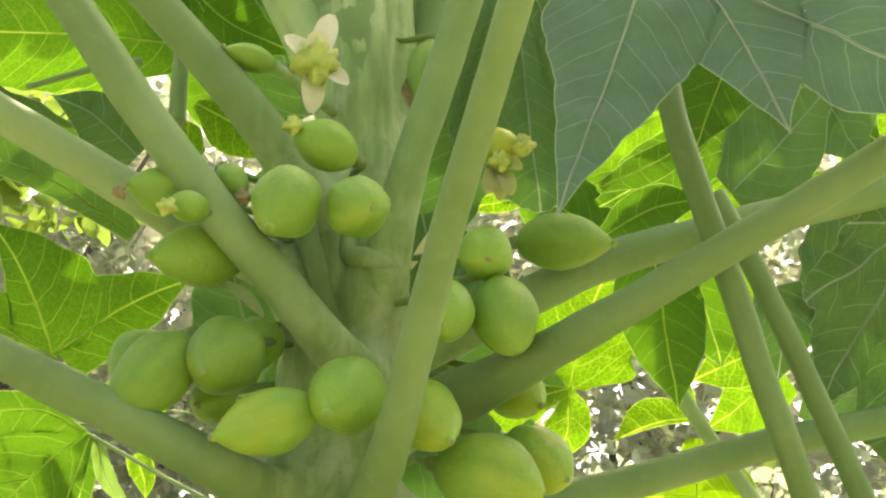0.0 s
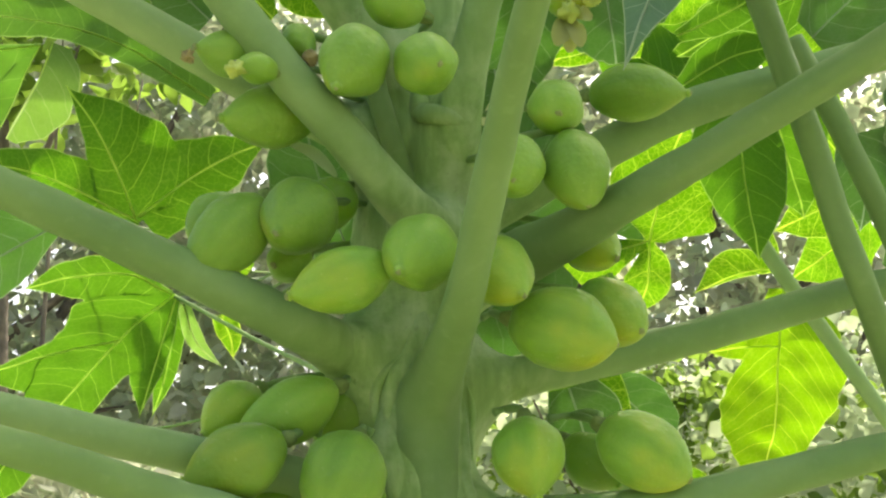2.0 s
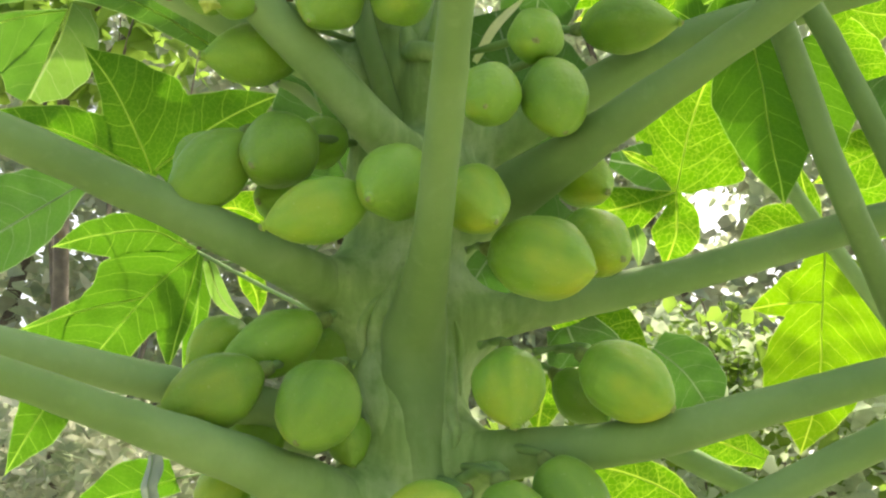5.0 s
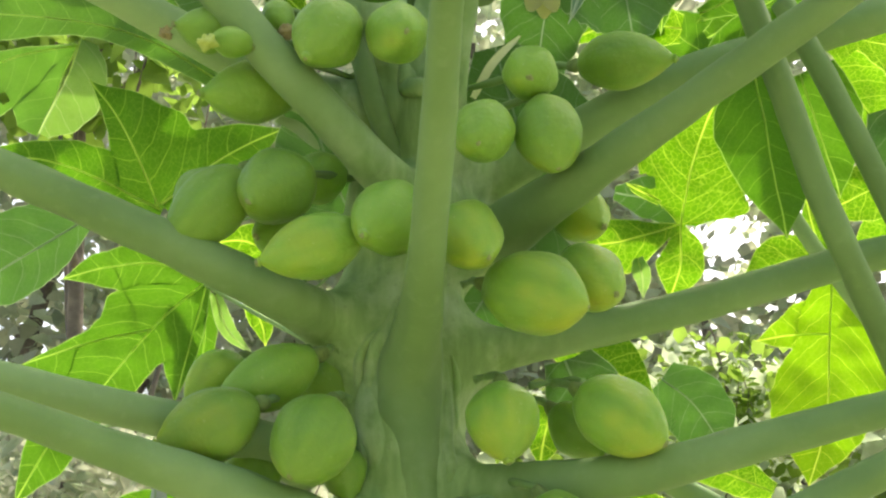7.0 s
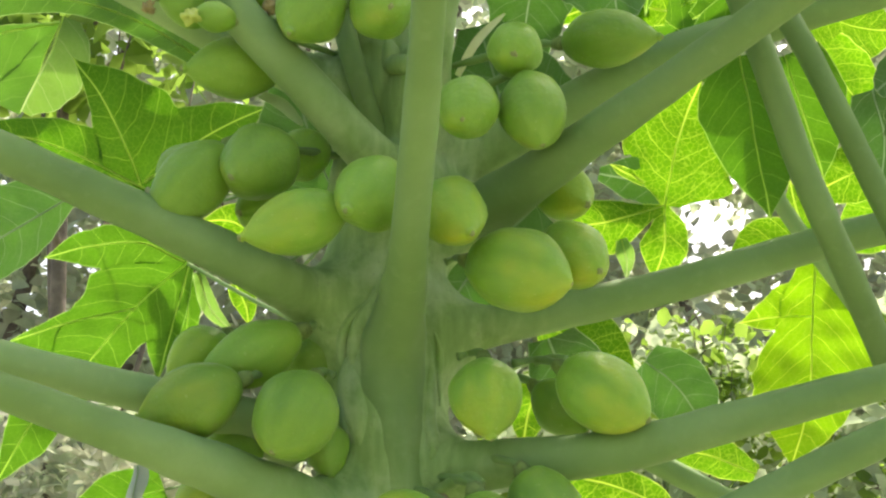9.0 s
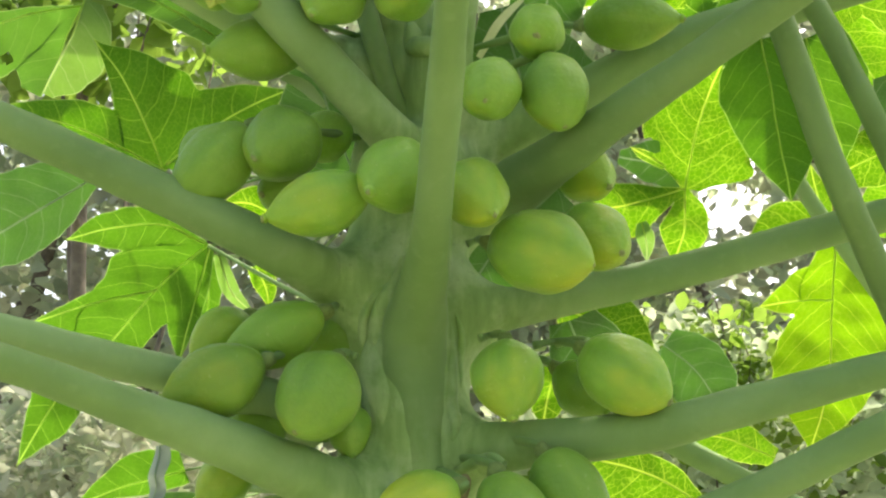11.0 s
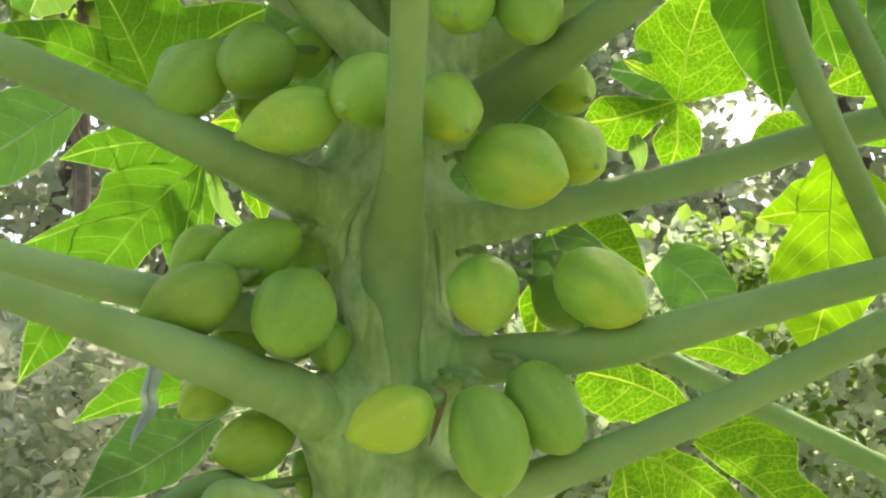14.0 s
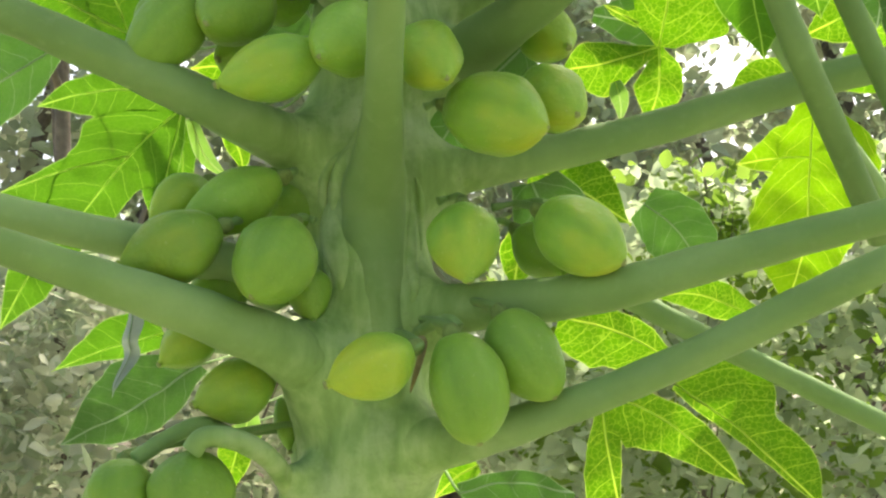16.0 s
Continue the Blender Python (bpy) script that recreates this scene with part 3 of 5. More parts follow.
        outlines.append([(v.dot(ex), v.dot(ey)) for v in rim])
        ribs.append((mids, run[-1]))
    me = bpy.data.meshes.new("leaf_blade")
    me.from_pydata(verts, [], faces)
    lay = me.uv_layers.new(name="vein")
    lay.data.foreach_set("uv", flat)
    # a margin that another lobe covers is none
    w = 2 * 13 + 1
    inner = set()
    for li in range(len(lobes)):
        for i in range(105):
            for up in (False, True):
                v = verts[li * 105 * w + i * w + (w - 1 if up else 0)]
                x, y = v.dot(ex), v.dot(ey)
                for other, poly in enumerate(outlines):
                    if other == li:
                        continue
                    inside = False
                    for (x0, y0), (x1, y1) in zip(poly, poly[1:] + poly[:1]):
                        if (y0 > y) != (y1 > y) and x < x0 + (x1 - x0) * (y - y0) / (y1 - y0):
                            inside = not inside
                    if inside:
                        inner.add((li, i, up))
                        break
    gap = [1.0 if o in inner else g for g, o in zip(gap, owner)]
    lay = me.uv_layers.new(name="margin")
    lay.data.foreach_set("uv", [q for face in faces for x in face for q in (gap[x], 0.0)])
    me.materials.append(material)
    me.shade_smooth()
    ob = new("leaf_blade", me)
    ob.parent = tree
    ob.location = J - Vector((TX, TY, 0))
    if label:
        tagged(ob, label)
    for mids, L in ribs:
        if L > 0.05:
            pts = [m - N * 0.001 for m in mids[::4]]
            k = len(pts)
            v, f = tube_data(pts, [0.0012 * (1 - i / k) * min(1.4, 0.6 + L * 2) + 0.0003 for i in range(k)], 6)
            link_mesh("leaf_rib", v, f, RIB_OF.get(material, RIB), ob)
    return ob


def sheet(points, wide, material, name, parent, ob_at, seed=0.0, label=""):
    """A small soft strip, such as a petal or a dry sheath, along a row of places."""
    path = spline([Vector(p) for p in points], 6)
    n = len(path)
    verts, faces = [], []
    for i, q in enumerate(path):
        t = (path[min(i + 1, n - 1)] - path[max(i - 1, 0)]).normalized()
        side = t.cross(Vector((0.2, -1, 0.3))).normalized()
        up = side.cross(t)
        u = i / (n - 1)
        w = wide * (0.5 + 1.3 * u) * max(0.02, 1 - u) ** 0.6
        for k in range(-2, 3):
            verts.append(q + side * w * k / 2 + up * (0.25 * w * (k / 2) ** 2 + 0.1 * wide * noise.noise(Vector((i * 0.6, k, seed)))) - Vector(ob_at))
    for i in range(n - 1):
        for k in range(4):
            a = i * 5 + k
            faces.append((a, a + 1, a + 6, a + 5))
    return link_mesh(name, verts, faces, material, parent, label)


def lump_cluster(name, centre, size, material, parent, ob_at, seed=1, label=""):
    """A shrivelled blossom: one crumpled knot."""
    verts, faces = [], []
    n, m = 14, 20
    for i in range(n + 1):
        for k in range(m):
            p, a = math.pi * i / n, 2 * math.pi * k / m
            d = Vector((math.sin(p) * math.cos(a), math.sin(p) * math.sin(a), math.cos(p)))
            r = size * (1 + 0.75 * noise.noise(d * 1.7 + Vector((seed, 0, 0))) + 0.5 * noise.noise(d * 4.5 + Vector((0, seed, 0))))
            verts.append(Vector(centre) + d * r - Vector(ob_at))
    for i in range(n):
        for k in range(m):
            j = (k + 1) % m
            faces.append((i * m + k, (i + 1) * m + k, (i + 1) * m + j, i * m + j))
    return link_mesh(name, verts, faces, material, parent, label)


def flower(centre, petals, wide, heart, label, petal=PETAL):
    """A papaya flower on the tree: cream petals and a yellow heart."""
    at = Vector(centre)
    ob = tagged(new("flower"), label)
    ob.parent = tree
    ob.location = at - Vector((TX, TY, 0))
    lump_cluster("flower_heart", at + Vector((0, -0.012, 0)), heart, BLOSSOM, ob, at, 4)
    for k, tip in enumerate(petals):
        d = Vector(tip) - at
        sheet([at + d * 0.15, at + d * 0.55 + Vector((0, -0.006, 0)), at + d], wide, petal, "petal", ob, at, k * 1.7)
    return ob


def remnant(centre, size, material, seed, label):
    ob = lump_cluster("dried_blossom", centre, size, material, tree, centre, seed, label)
    ob.location = Vector(centre) - Vector((TX, TY, 0))
    return ob


def flake(points, wide, material, label, seed=0.0, name="dry_sheath"):
    at = Vector(points[0])
    ob = sheet(points, wide, material, name, tree, at, seed, label)
    ob.location = at - Vector((TX, TY, 0))
    return ob


SKIN = []


def ridge(points, thick, sink=0.35, material=PETIOLE_PALE):
    """A raised pale line on the trunk, the rim of an old leaf scar."""
    path = []
    for p in spline(points, 8):
        out = Vector((p.x - axis_x(p.z), p.y - TY, 0)).normalized()
        hits = [t.ray_cast(p + out * 0.12, -out)[0] for t in SKIN]
        hits = [h for h in hits if h is not None]
        path.append((max(hits, key=lambda h: (h - p).dot(out)) if hits else p) - out * thick * sink)
    n = len(path)
    v, f = tube_data(path, [2.1 * thick * (0.25 + math.sin(math.pi * min(1, (i + 0.6) / n)) ** 0.7) for i in range(n)], 14, 0.2, points[0][2] * 9)
    return part("scar_ridge", v, f, material, trunk, at=points[0])


# petioles
front = petiole([(-0.026, -0.018, 1.640), (-0.025, -0.030, 1.700), (-0.024, -0.034, 1.760), (-0.028, -0.032, 1.820), (-0.035, -0.026, 1.880), (-0.042, -0.030, 1.930), (-0.040, -0.054, 1.967), (-0.034, -0.092, 1.990), (-0.027, -0.140, 2.010), (-0.021, -0.205, 2.030), (-0.016, -0.275, 2.059), (-0.010, -0.335, 2.101), (-0.005, -0.395, 2.139), (-0.001, -0.455, 2.173), (0.003, -0.515, 2.202), (0.020, -0.713, 2.298), (0.048, -0.982, 2.458)], 0.0200, 0.0135, girth=[0.0240, 0.0280, 0.0295, 0.0325, 0.0370, 0.0415, 0.0395, 0.0335, 0.0278, 0.0235, 0.0208, 0.0198, 0.0186, 0.0172, 0.0160, 0.0148, 0.0135], label="long green leaf stalk rising towards the open side", rooted=0.45)
petiole([(-0.055, 0.060, 1.988), (-0.101, 0.020, 2.019), (-0.144, -0.035, 2.034), (-0.194, -0.090, 2.050), (-0.335, -0.150, 2.105), (-0.461, -0.190, 2.153), (-0.559, -0.220, 2.189), (-0.784, -0.289, 2.268)], 0.0306, 0.0238, girth=[0.0435, 0.0412, 0.0346, 0.0286, 0.0249, 0.0234, 0.0219, 0.0213])
petiole([(-0.066, 0.050, 1.696), (-0.094, 0.000, 1.743), (-0.130, -0.060, 1.769), (-0.169, -0.100, 1.788), (-0.273, -0.180, 1.821), (-0.353, -0.240, 1.843), (-0.421, -0.300, 1.862), (-0.464, -0.340, 1.871), (-0.609, -0.475, 1.897)], 0.0300, 0.0165, girth=[0.0449, 0.0433, 0.0380, 0.0320, 0.0262, 0.0212, 0.0190, 0.0182, 0.0165])
petiole([(-0.162, 0.000, 1.867), (-0.236, -0.080, 1.883), (-0.314, -0.120, 1.896), (-0.403, -0.180, 1.908), (-0.482, -0.230, 1.921), (-0.687, -0.340, 1.954)], 0.0225, 0.0175, PETIOLE_PALE)
petiole([(-0.001, 0.000, 2.184), (-0.065, -0.100, 2.195), (-0.146, -0.160, 2.265), (-0.229, -0.190, 2.349), (-0.313, -0.210, 2.453), (-0.401, -0.220, 2.578), (-0.687, -0.253, 2.976)], 0.0262, 0.0215, flare=1.5)
petiole([(-0.046, 0.000, 2.401), (-0.112, -0.040, 2.454), (-0.167, -0.060, 2.517), (-0.229, -0.080, 2.584), (-0.318, -0.100, 2.674), (-0.596, -0.162, 2.946)], 0.0285, 0.0240)
petiole([(-0.072, 0.020, 2.326), (-0.156, -0.020, 2.338), (-0.265, -0.050, 2.379), (-0.336, -0.080, 2.408), (-0.473, -0.120, 2.471), (-0.737, -0.197, 2.586)], 0.0270, 0.0205, PETIOLE_PALE)
petiole([(0.003, 0.000, 2.260), (-0.000, -0.060, 2.312), (0.023, -0.120, 2.443), (0.056, -0.160, 2.548), (0.087, -0.200, 2.654), (0.192, -0.336, 3.007)], 0.0250, 0.0190)
petiole([(0.055, 0.030, 2.160), (0.094, -0.050, 2.160), (0.138, -0.120, 2.168), (0.192, -0.185, 2.189), (0.255, -0.250, 2.215), (0.314, -0.300, 2.244), (0.387, -0.370, 2.276), (0.505, -0.470, 2.334), (0.735, -0.600, 2.464)], 0.0300, 0.0190, girth=[0.0375, 0.0350, 0.0290, 0.0245, 0.0215, 0.0200, 0.0195, 0.0190, 0.0190], label="thick leaf stalk reaching out over its neighbours")
petiole([(-0.049, 0.040, 2.190), (0.010, 0.040, 2.221), (0.181, 0.000, 2.306), (0.314, -0.020, 2.370), (0.453, -0.040, 2.410), (0.583, -0.060, 2.445), (0.870, -0.104, 2.516)], 0.0280, 0.0228)
petiole([(-0.043, 0.050, 1.995), (0.009, 0.030, 1.999), (0.080, 0.020, 2.013), (0.308, 0.030, 2.069), (0.519, 0.020, 2.128), (0.616, 0.010, 2.149), (0.907, -0.020, 2.209)], 0.0245, 0.0197)
petiole([(-0.055, 0.060, 1.815), (-0.009, 0.010, 1.821), (0.041, -0.035, 1.826), (0.094, -0.060, 1.828), (0.222, -0.100, 1.837), (0.345, -0.130, 1.865), (0.502, -0.170, 1.901), (0.786, -0.242, 1.959)], 0.0297, 0.0202, girth=[0.0389, 0.0360, 0.0321, 0.0282, 0.0249, 0.0226, 0.0202, 0.0192])
petiole([(-0.050, 0.030, 1.661), (-0.004, -0.030, 1.662), (0.094, -0.080, 1.676), (0.215, -0.140, 1.714), (0.331, -0.190, 1.760), (0.473, -0.260, 1.825), (0.727, -0.384, 1.933)], 0.0250, 0.0165, girth=[0.0440, 0.0390, 0.0250, 0.0198, 0.0190, 0.0185, 0.0165])
petiole([(0.319, -0.270, 2.500), (0.327, -0.270, 2.439), (0.354, -0.270, 2.328), (0.375, -0.260, 2.267), (0.394, -0.255, 2.201), (0.415, -0.240, 2.139), (0.442, -0.220, 2.080), (0.475, -0.180, 2.033), (0.570, -0.050, 1.910)], 0.0160, 0.0165, flare=1.0)
petiole([(0.428, -0.120, 2.428), (0.452, -0.120, 2.373), (0.473, -0.120, 2.327), (0.493, -0.120, 2.274), (0.513, -0.120, 2.222), (0.571, -0.100, 2.092), (0.655, -0.070, 1.910)], 0.0150, 0.0150, flare=1.0)
petiole([(0.562, 0.601, 2.526), (0.605, 0.601, 2.419), (0.656, 0.601, 2.325), (0.740, 0.601, 2.193), (1.130, 0.601, 1.580)], 0.0140, 0.0140, PETIOLE_PALE, flare=1.0)
petiole([(0.235, 0.200, 1.909), (0.296, 0.200, 1.878), (0.423, 0.200, 1.810), (0.618, 0.200, 1.712), (0.797, 0.200, 1.617)], 0.0162, 0.0150, flare=1.0)
petiole([(-0.014, 0.020, 2.490), (-0.025, 0.000, 2.593), (-0.035, -0.010, 2.716), (-0.046, -0.020, 2.844), (-0.059, -0.032, 2.990)], 0.0365, 0.0326, PLAIN[PETIOLE], flare=1.2)
petiole([(-0.009, 0.050, 2.533), (-0.075, 0.050, 2.693), (-0.127, 0.050, 2.795), (-0.154, 0.050, 2.862), (-0.210, 0.050, 2.998)], 0.0276, 0.0250, PETIOLE_PALE, flare=1.2)
petiole([(0.015, 0.050, 2.508), (0.041, 0.060, 2.636), (0.034, 0.060, 2.771), (0.025, 0.060, 2.894), (0.019, 0.060, 2.992)], 0.0236, 0.0215, PLAIN[PETIOLE], flare=1.2)
petiole([(-0.125, -0.070, 2.444), (-0.112, -0.065, 2.406), (-0.098, -0.060, 2.353), (-0.077, -0.050, 2.286), (-0.059, -0.030, 2.246)], 0.0150, 0.0140, flare=1.0)
petiole([(-0.284, 0.200, 2.647), (-0.284, 0.200, 2.706), (-0.284, 0.200, 2.776)], 0.0143, 0.0121, flare=1.0)
petiole([(-0.341, 0.200, 2.749), (-0.398, 0.200, 2.735), (-0.507, 0.200, 2.690)], 0.0068, 0.0042, flare=1.0)
petiole([(-0.128, 0.010, 1.593), (-0.152, -0.080, 1.645), (-0.187, -0.120, 1.668), (-0.222, -0.130, 1.671), (-0.237, -0.130, 1.655)], 0.0135, 0.0120, flare=1.0)
petiole([(-0.210, -0.020, 1.678), (-0.242, -0.050, 1.690), (-0.277, -0.070, 1.673), (-0.309, -0.090, 1.648)], 0.0108, 0.0095, flare=1.0)
petiole([(-0.048, 0.000, 2.564), (-0.100, -0.040, 2.579), (-0.151, -0.060, 2.610)], 0.0100, 0.0067, flare=1.0)
petiole([(-0.003, 0.090, 2.583), (-0.074, 0.100, 2.745), (-0.116, 0.110, 2.849), (-0.142, 0.110, 2.919), (-0.177, 0.110, 3.011)], 0.0568, 0.0564, PETIOLE_PALE, flare=1.1)
petiole([(0.038, 0.090, 2.559), (0.074, 0.100, 2.712), (0.105, 0.110, 2.856), (0.120, 0.110, 2.944), (0.137, 0.110, 3.041)], 0.0365, 0.0313, flare=1.1)
petiole([(0.008, -0.040, 1.795), (0.030, -0.090, 1.801), (0.050, -0.110, 1.805), (0.063, -0.120, 1.795)], 0.0073, 0.0063, flare=1.0)
petiole([(0.134, -0.020, 1.957), (0.153, -0.040, 1.959), (0.168, -0.060, 1.952)], 0.0042, 0.0054, flare=1.0)
petiole([(-0.116, 0.060, 2.004), (-0.250, 0.306, 2.121), (-0.400, 0.538, 2.251)], 0.0033, 0.0032, flare=1.3)
petiole([(-0.087, 0.060, 2.157), (-0.209, 0.284, 2.274), (-0.348, 0.492, 2.387)], 0.0082, 0.0070, flare=1.3)
petiole([(-0.125, 0.080, 1.808), (-0.223, 0.327, 1.821), (-0.391, 0.585, 1.860)], 0.0079, 0.0064, flare=1.3)

trunk = build_trunk()

# the skin that the rims of the scars follow: the trunk and the foot of its front stalk
for ob in (trunk, front):
    SKIN.append(BVHTree.FromPolygons([v.co + Vector(ob["place"]) for v in ob.data.vertices], [tuple(p.vertices) for p in ob.data.polygons]))

# fruits
fruit((-0.321, -0.150, 2.096), (-0.236, -0.129, 2.198), 0.084)
fruit((-0.322, -0.090, 2.146), (-0.273, -0.050, 2.220), 0.069)
fruit((-0.222, -0.193, 2.134), (-0.166, -0.105, 2.200), 0.090, nip=0.6)
fruit((-0.178, -0.060, 2.196), (-0.138, -0.001, 2.256), 0.067)
fruit((-0.226, -0.090, 2.126), (-0.189, -0.031, 2.159), 0.055)
fruit((-0.206, -0.201, 2.059), (-0.087, -0.179, 2.105), 0.076, FRUIT_TURNING)
fruit((-0.087, -0.243, 2.077), (-0.041, -0.160, 2.151), 0.086)
fruit((0.049, -0.232, 2.055), (0.004, -0.155, 2.125), 0.078, FRUIT_TURNING)
fruit((0.161, -0.190, 2.010), (0.047, -0.135, 2.053), 0.099, FRUIT_TURNING, nip=0.5, label="large papaya fruit turning yellow", stalk=0.3)
fruit((0.198, -0.160, 2.033), (0.155, -0.072, 2.100), 0.079, FRUIT_TURNING, nip=0.4)
fruit((0.040, -0.250, 2.182), (0.047, -0.172, 2.245), 0.072, nip=0.2)
fruit((0.131, -0.216, 2.166), (0.116, -0.180, 2.268), 0.078, nip=0.4)
fruit((0.101, -0.220, 2.277), (0.104, -0.144, 2.318), 0.067, nip=0.1)
fruit((0.292, -0.100, 2.359), (0.171, -0.048, 2.375), 0.076, stalk=0.3)
fruit((0.199, -0.050, 2.153), (0.153, 0.021, 2.214), 0.074, FRUIT_TURNING)
fruit((-0.041, -0.260, 2.316), (-0.069, -0.173, 2.362), 0.073, nip=0.2)
fruit((-0.157, -0.240, 2.293), (-0.124, -0.176, 2.385), 0.084)
fruit((-0.131, -0.180, 2.453), (-0.047, -0.148, 2.429), 0.063)
fruit((-0.290, -0.160, 2.284), (-0.177, -0.100, 2.311), 0.077)
fruit((-0.319, -0.200, 2.356), (-0.248, -0.158, 2.365), 0.056)
fruit((-0.271, -0.230, 2.322), (-0.223, -0.197, 2.328), 0.037)
fruit((-0.186, -0.180, 2.363), (-0.211, -0.145, 2.407), 0.041)
fruit((0.046, -0.060, 2.565), (0.070, -0.030, 2.686), 0.048)
fruit((0.144, -0.210, 2.431), (0.101, -0.168, 2.451), 0.049, FRUIT_YELLOW, nip=0.3, label="small yellow papaya with the flower still on it", stalk=0.0)
fruit((-0.218, -0.100, 2.605), (-0.148, -0.060, 2.607), 0.037, stalk=0.0)
fruit((-0.315, -0.170, 1.860), (-0.206, -0.134, 1.912), 0.084, FRUIT_TURNING, stalk=0.3)
fruit((-0.265, -0.100, 1.921), (-0.146, -0.074, 1.984), 0.074, stalk=0.3)
fruit((-0.303, -0.080, 1.925), (-0.241, -0.041, 1.985), 0.063, FRUIT_TURNING)
fruit((-0.166, -0.180, 1.822), (-0.126, -0.130, 1.914), 0.096, nip=0.35, stalk=0.3)
fruit((-0.266, -0.070, 1.824), (-0.192, -0.040, 1.855), 0.073, stalk=0.3)
fruit((0.073, -0.140, 1.845), (0.067, -0.105, 1.942), 0.086, FRUIT_TURNING, stalk=0.3)
fruit((0.248, -0.145, 1.864), (0.156, -0.105, 1.934), 0.089, FRUIT_TURNING, nip=0.4, stalk=0.3)
fruit((0.191, -0.040, 1.870), (0.135, 0.000, 1.933), 0.068, stalk=0.3)
fruit((-0.079, -0.200, 1.723), (0.013, -0.166, 1.767), 0.074, FRUIT_YELLOW, label="papaya fruit ripening to yellow beside green ones")
fruit((0.083, -0.180, 1.660), (0.054, -0.151, 1.784), 0.087, nip=0.15)
fruit((0.167, -0.150, 1.712), (0.108, -0.126, 1.811), 0.084, nip=0.2)
fruit((-0.294, -0.040, 1.763), (-0.231, -0.009, 1.816), 0.063, FRUIT_TURNING)
fruit((-0.246, -0.070, 1.712), (-0.160, -0.015, 1.755), 0.076, FRUIT_TURNING)
fruit((-0.316, -0.120, 1.566), (-0.321, -0.080, 1.649), 0.084, ribs=0.05)
fruit((-0.234, -0.130, 1.558), (-0.240, -0.087, 1.659), 0.096, ribs=0.05)
fruit((-0.145, 0.020, 1.662), (-0.159, 0.030, 1.731), 0.031, stalk=0.0)
fruit((-0.171, 0.000, 1.931), (-0.119, 0.030, 2.011), 0.078, stalk=0.0)
fruit((-0.110, -0.060, 1.811), (-0.124, -0.020, 1.881), 0.055, stalk=0.0)

# leaves
blade((-0.008, 0.879, 0.477), [
    ([(-0.402, 0.544, 2.256), (-0.485, 0.578, 2.193), (-0.579, 0.627, 2.098), (-0.638, 0.660, 2.035)], [0.005, 0.043, 0.072, 0.048, 0.048, 0.043, 0.028], [0.005, 0.048, 0.089, 0.080, 0.075, 0.057, 0.028]),
    ([(-0.407, 0.543, 2.257), (-0.482, 0.527, 2.286), (-0.567, 0.530, 2.278), (-0.645, 0.539, 2.260)], [0.009, 0.057, 0.071, 0.048, 0.023, 0.000], [0.005, 0.015, 0.028, 0.030, 0.021, 0.000]),
    ([(-0.493, 0.581, 2.186), (-0.599, 0.592, 2.165), (-0.727, 0.611, 2.127)], [0.038, 0.075, 0.079, 0.048, 0.000], [0.038, 0.032, 0.019, 0.009, 0.000]),
    ([(-0.400, 0.546, 2.251), (-0.429, 0.593, 2.165), (-0.461, 0.644, 2.068)], [0.008, 0.015, 0.017, 0.009, 0.000], [0.009, 0.038, 0.048, 0.034, 0.000])
], seed=0.00, label="broad lobed leaf lit through from behind")
blade((-0.002, 0.884, 0.467), [
    ([(-0.391, 0.576, 2.247), (-0.369, 0.607, 2.191), (-0.326, 0.627, 2.151)], [0.010, 0.016, 0.012, 0.000], [0.010, 0.016, 0.012, 0.000])
], material=LEAF_PALE, seed=0.73)
blade((0.000, 0.902, 0.431), [
    ([(-0.448, 0.600, 2.285), (-0.416, 0.634, 2.215), (-0.422, 0.664, 2.151), (-0.446, 0.699, 2.078)], [0.008, 0.024, 0.020, 0.014, 0.000], [0.006, 0.020, 0.026, 0.018, 0.000])
], seed=54.03)
blade((-0.002, 0.887, 0.461), [
    ([(-0.330, 0.612, 2.240), (-0.313, 0.632, 2.203), (-0.309, 0.650, 2.170)], [0.015, 0.023, 0.015, 0.000], [0.015, 0.021, 0.013, 0.000])
], material=LEAF_LIT, seed=1.46)
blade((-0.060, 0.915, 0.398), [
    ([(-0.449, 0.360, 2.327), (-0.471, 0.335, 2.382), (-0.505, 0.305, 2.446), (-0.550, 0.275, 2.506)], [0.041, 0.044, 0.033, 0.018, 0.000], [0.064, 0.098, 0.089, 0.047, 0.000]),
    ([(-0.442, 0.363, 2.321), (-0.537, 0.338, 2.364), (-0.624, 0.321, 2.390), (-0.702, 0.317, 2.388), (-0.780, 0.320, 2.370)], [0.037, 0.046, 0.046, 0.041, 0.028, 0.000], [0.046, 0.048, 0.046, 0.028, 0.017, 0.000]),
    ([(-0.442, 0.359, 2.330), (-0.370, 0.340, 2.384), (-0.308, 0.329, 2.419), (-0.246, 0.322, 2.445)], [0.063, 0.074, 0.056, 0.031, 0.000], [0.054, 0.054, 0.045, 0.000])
], material=LEAF_HALF_LIT, seed=2.19, label="dark green leaf with pointed lobes in half shade")
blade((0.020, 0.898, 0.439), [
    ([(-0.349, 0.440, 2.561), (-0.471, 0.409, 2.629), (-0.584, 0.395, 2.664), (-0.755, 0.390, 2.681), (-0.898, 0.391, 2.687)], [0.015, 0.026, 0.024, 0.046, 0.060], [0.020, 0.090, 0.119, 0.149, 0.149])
], material=LEAF_SHADE_TINT, seed=2.92)
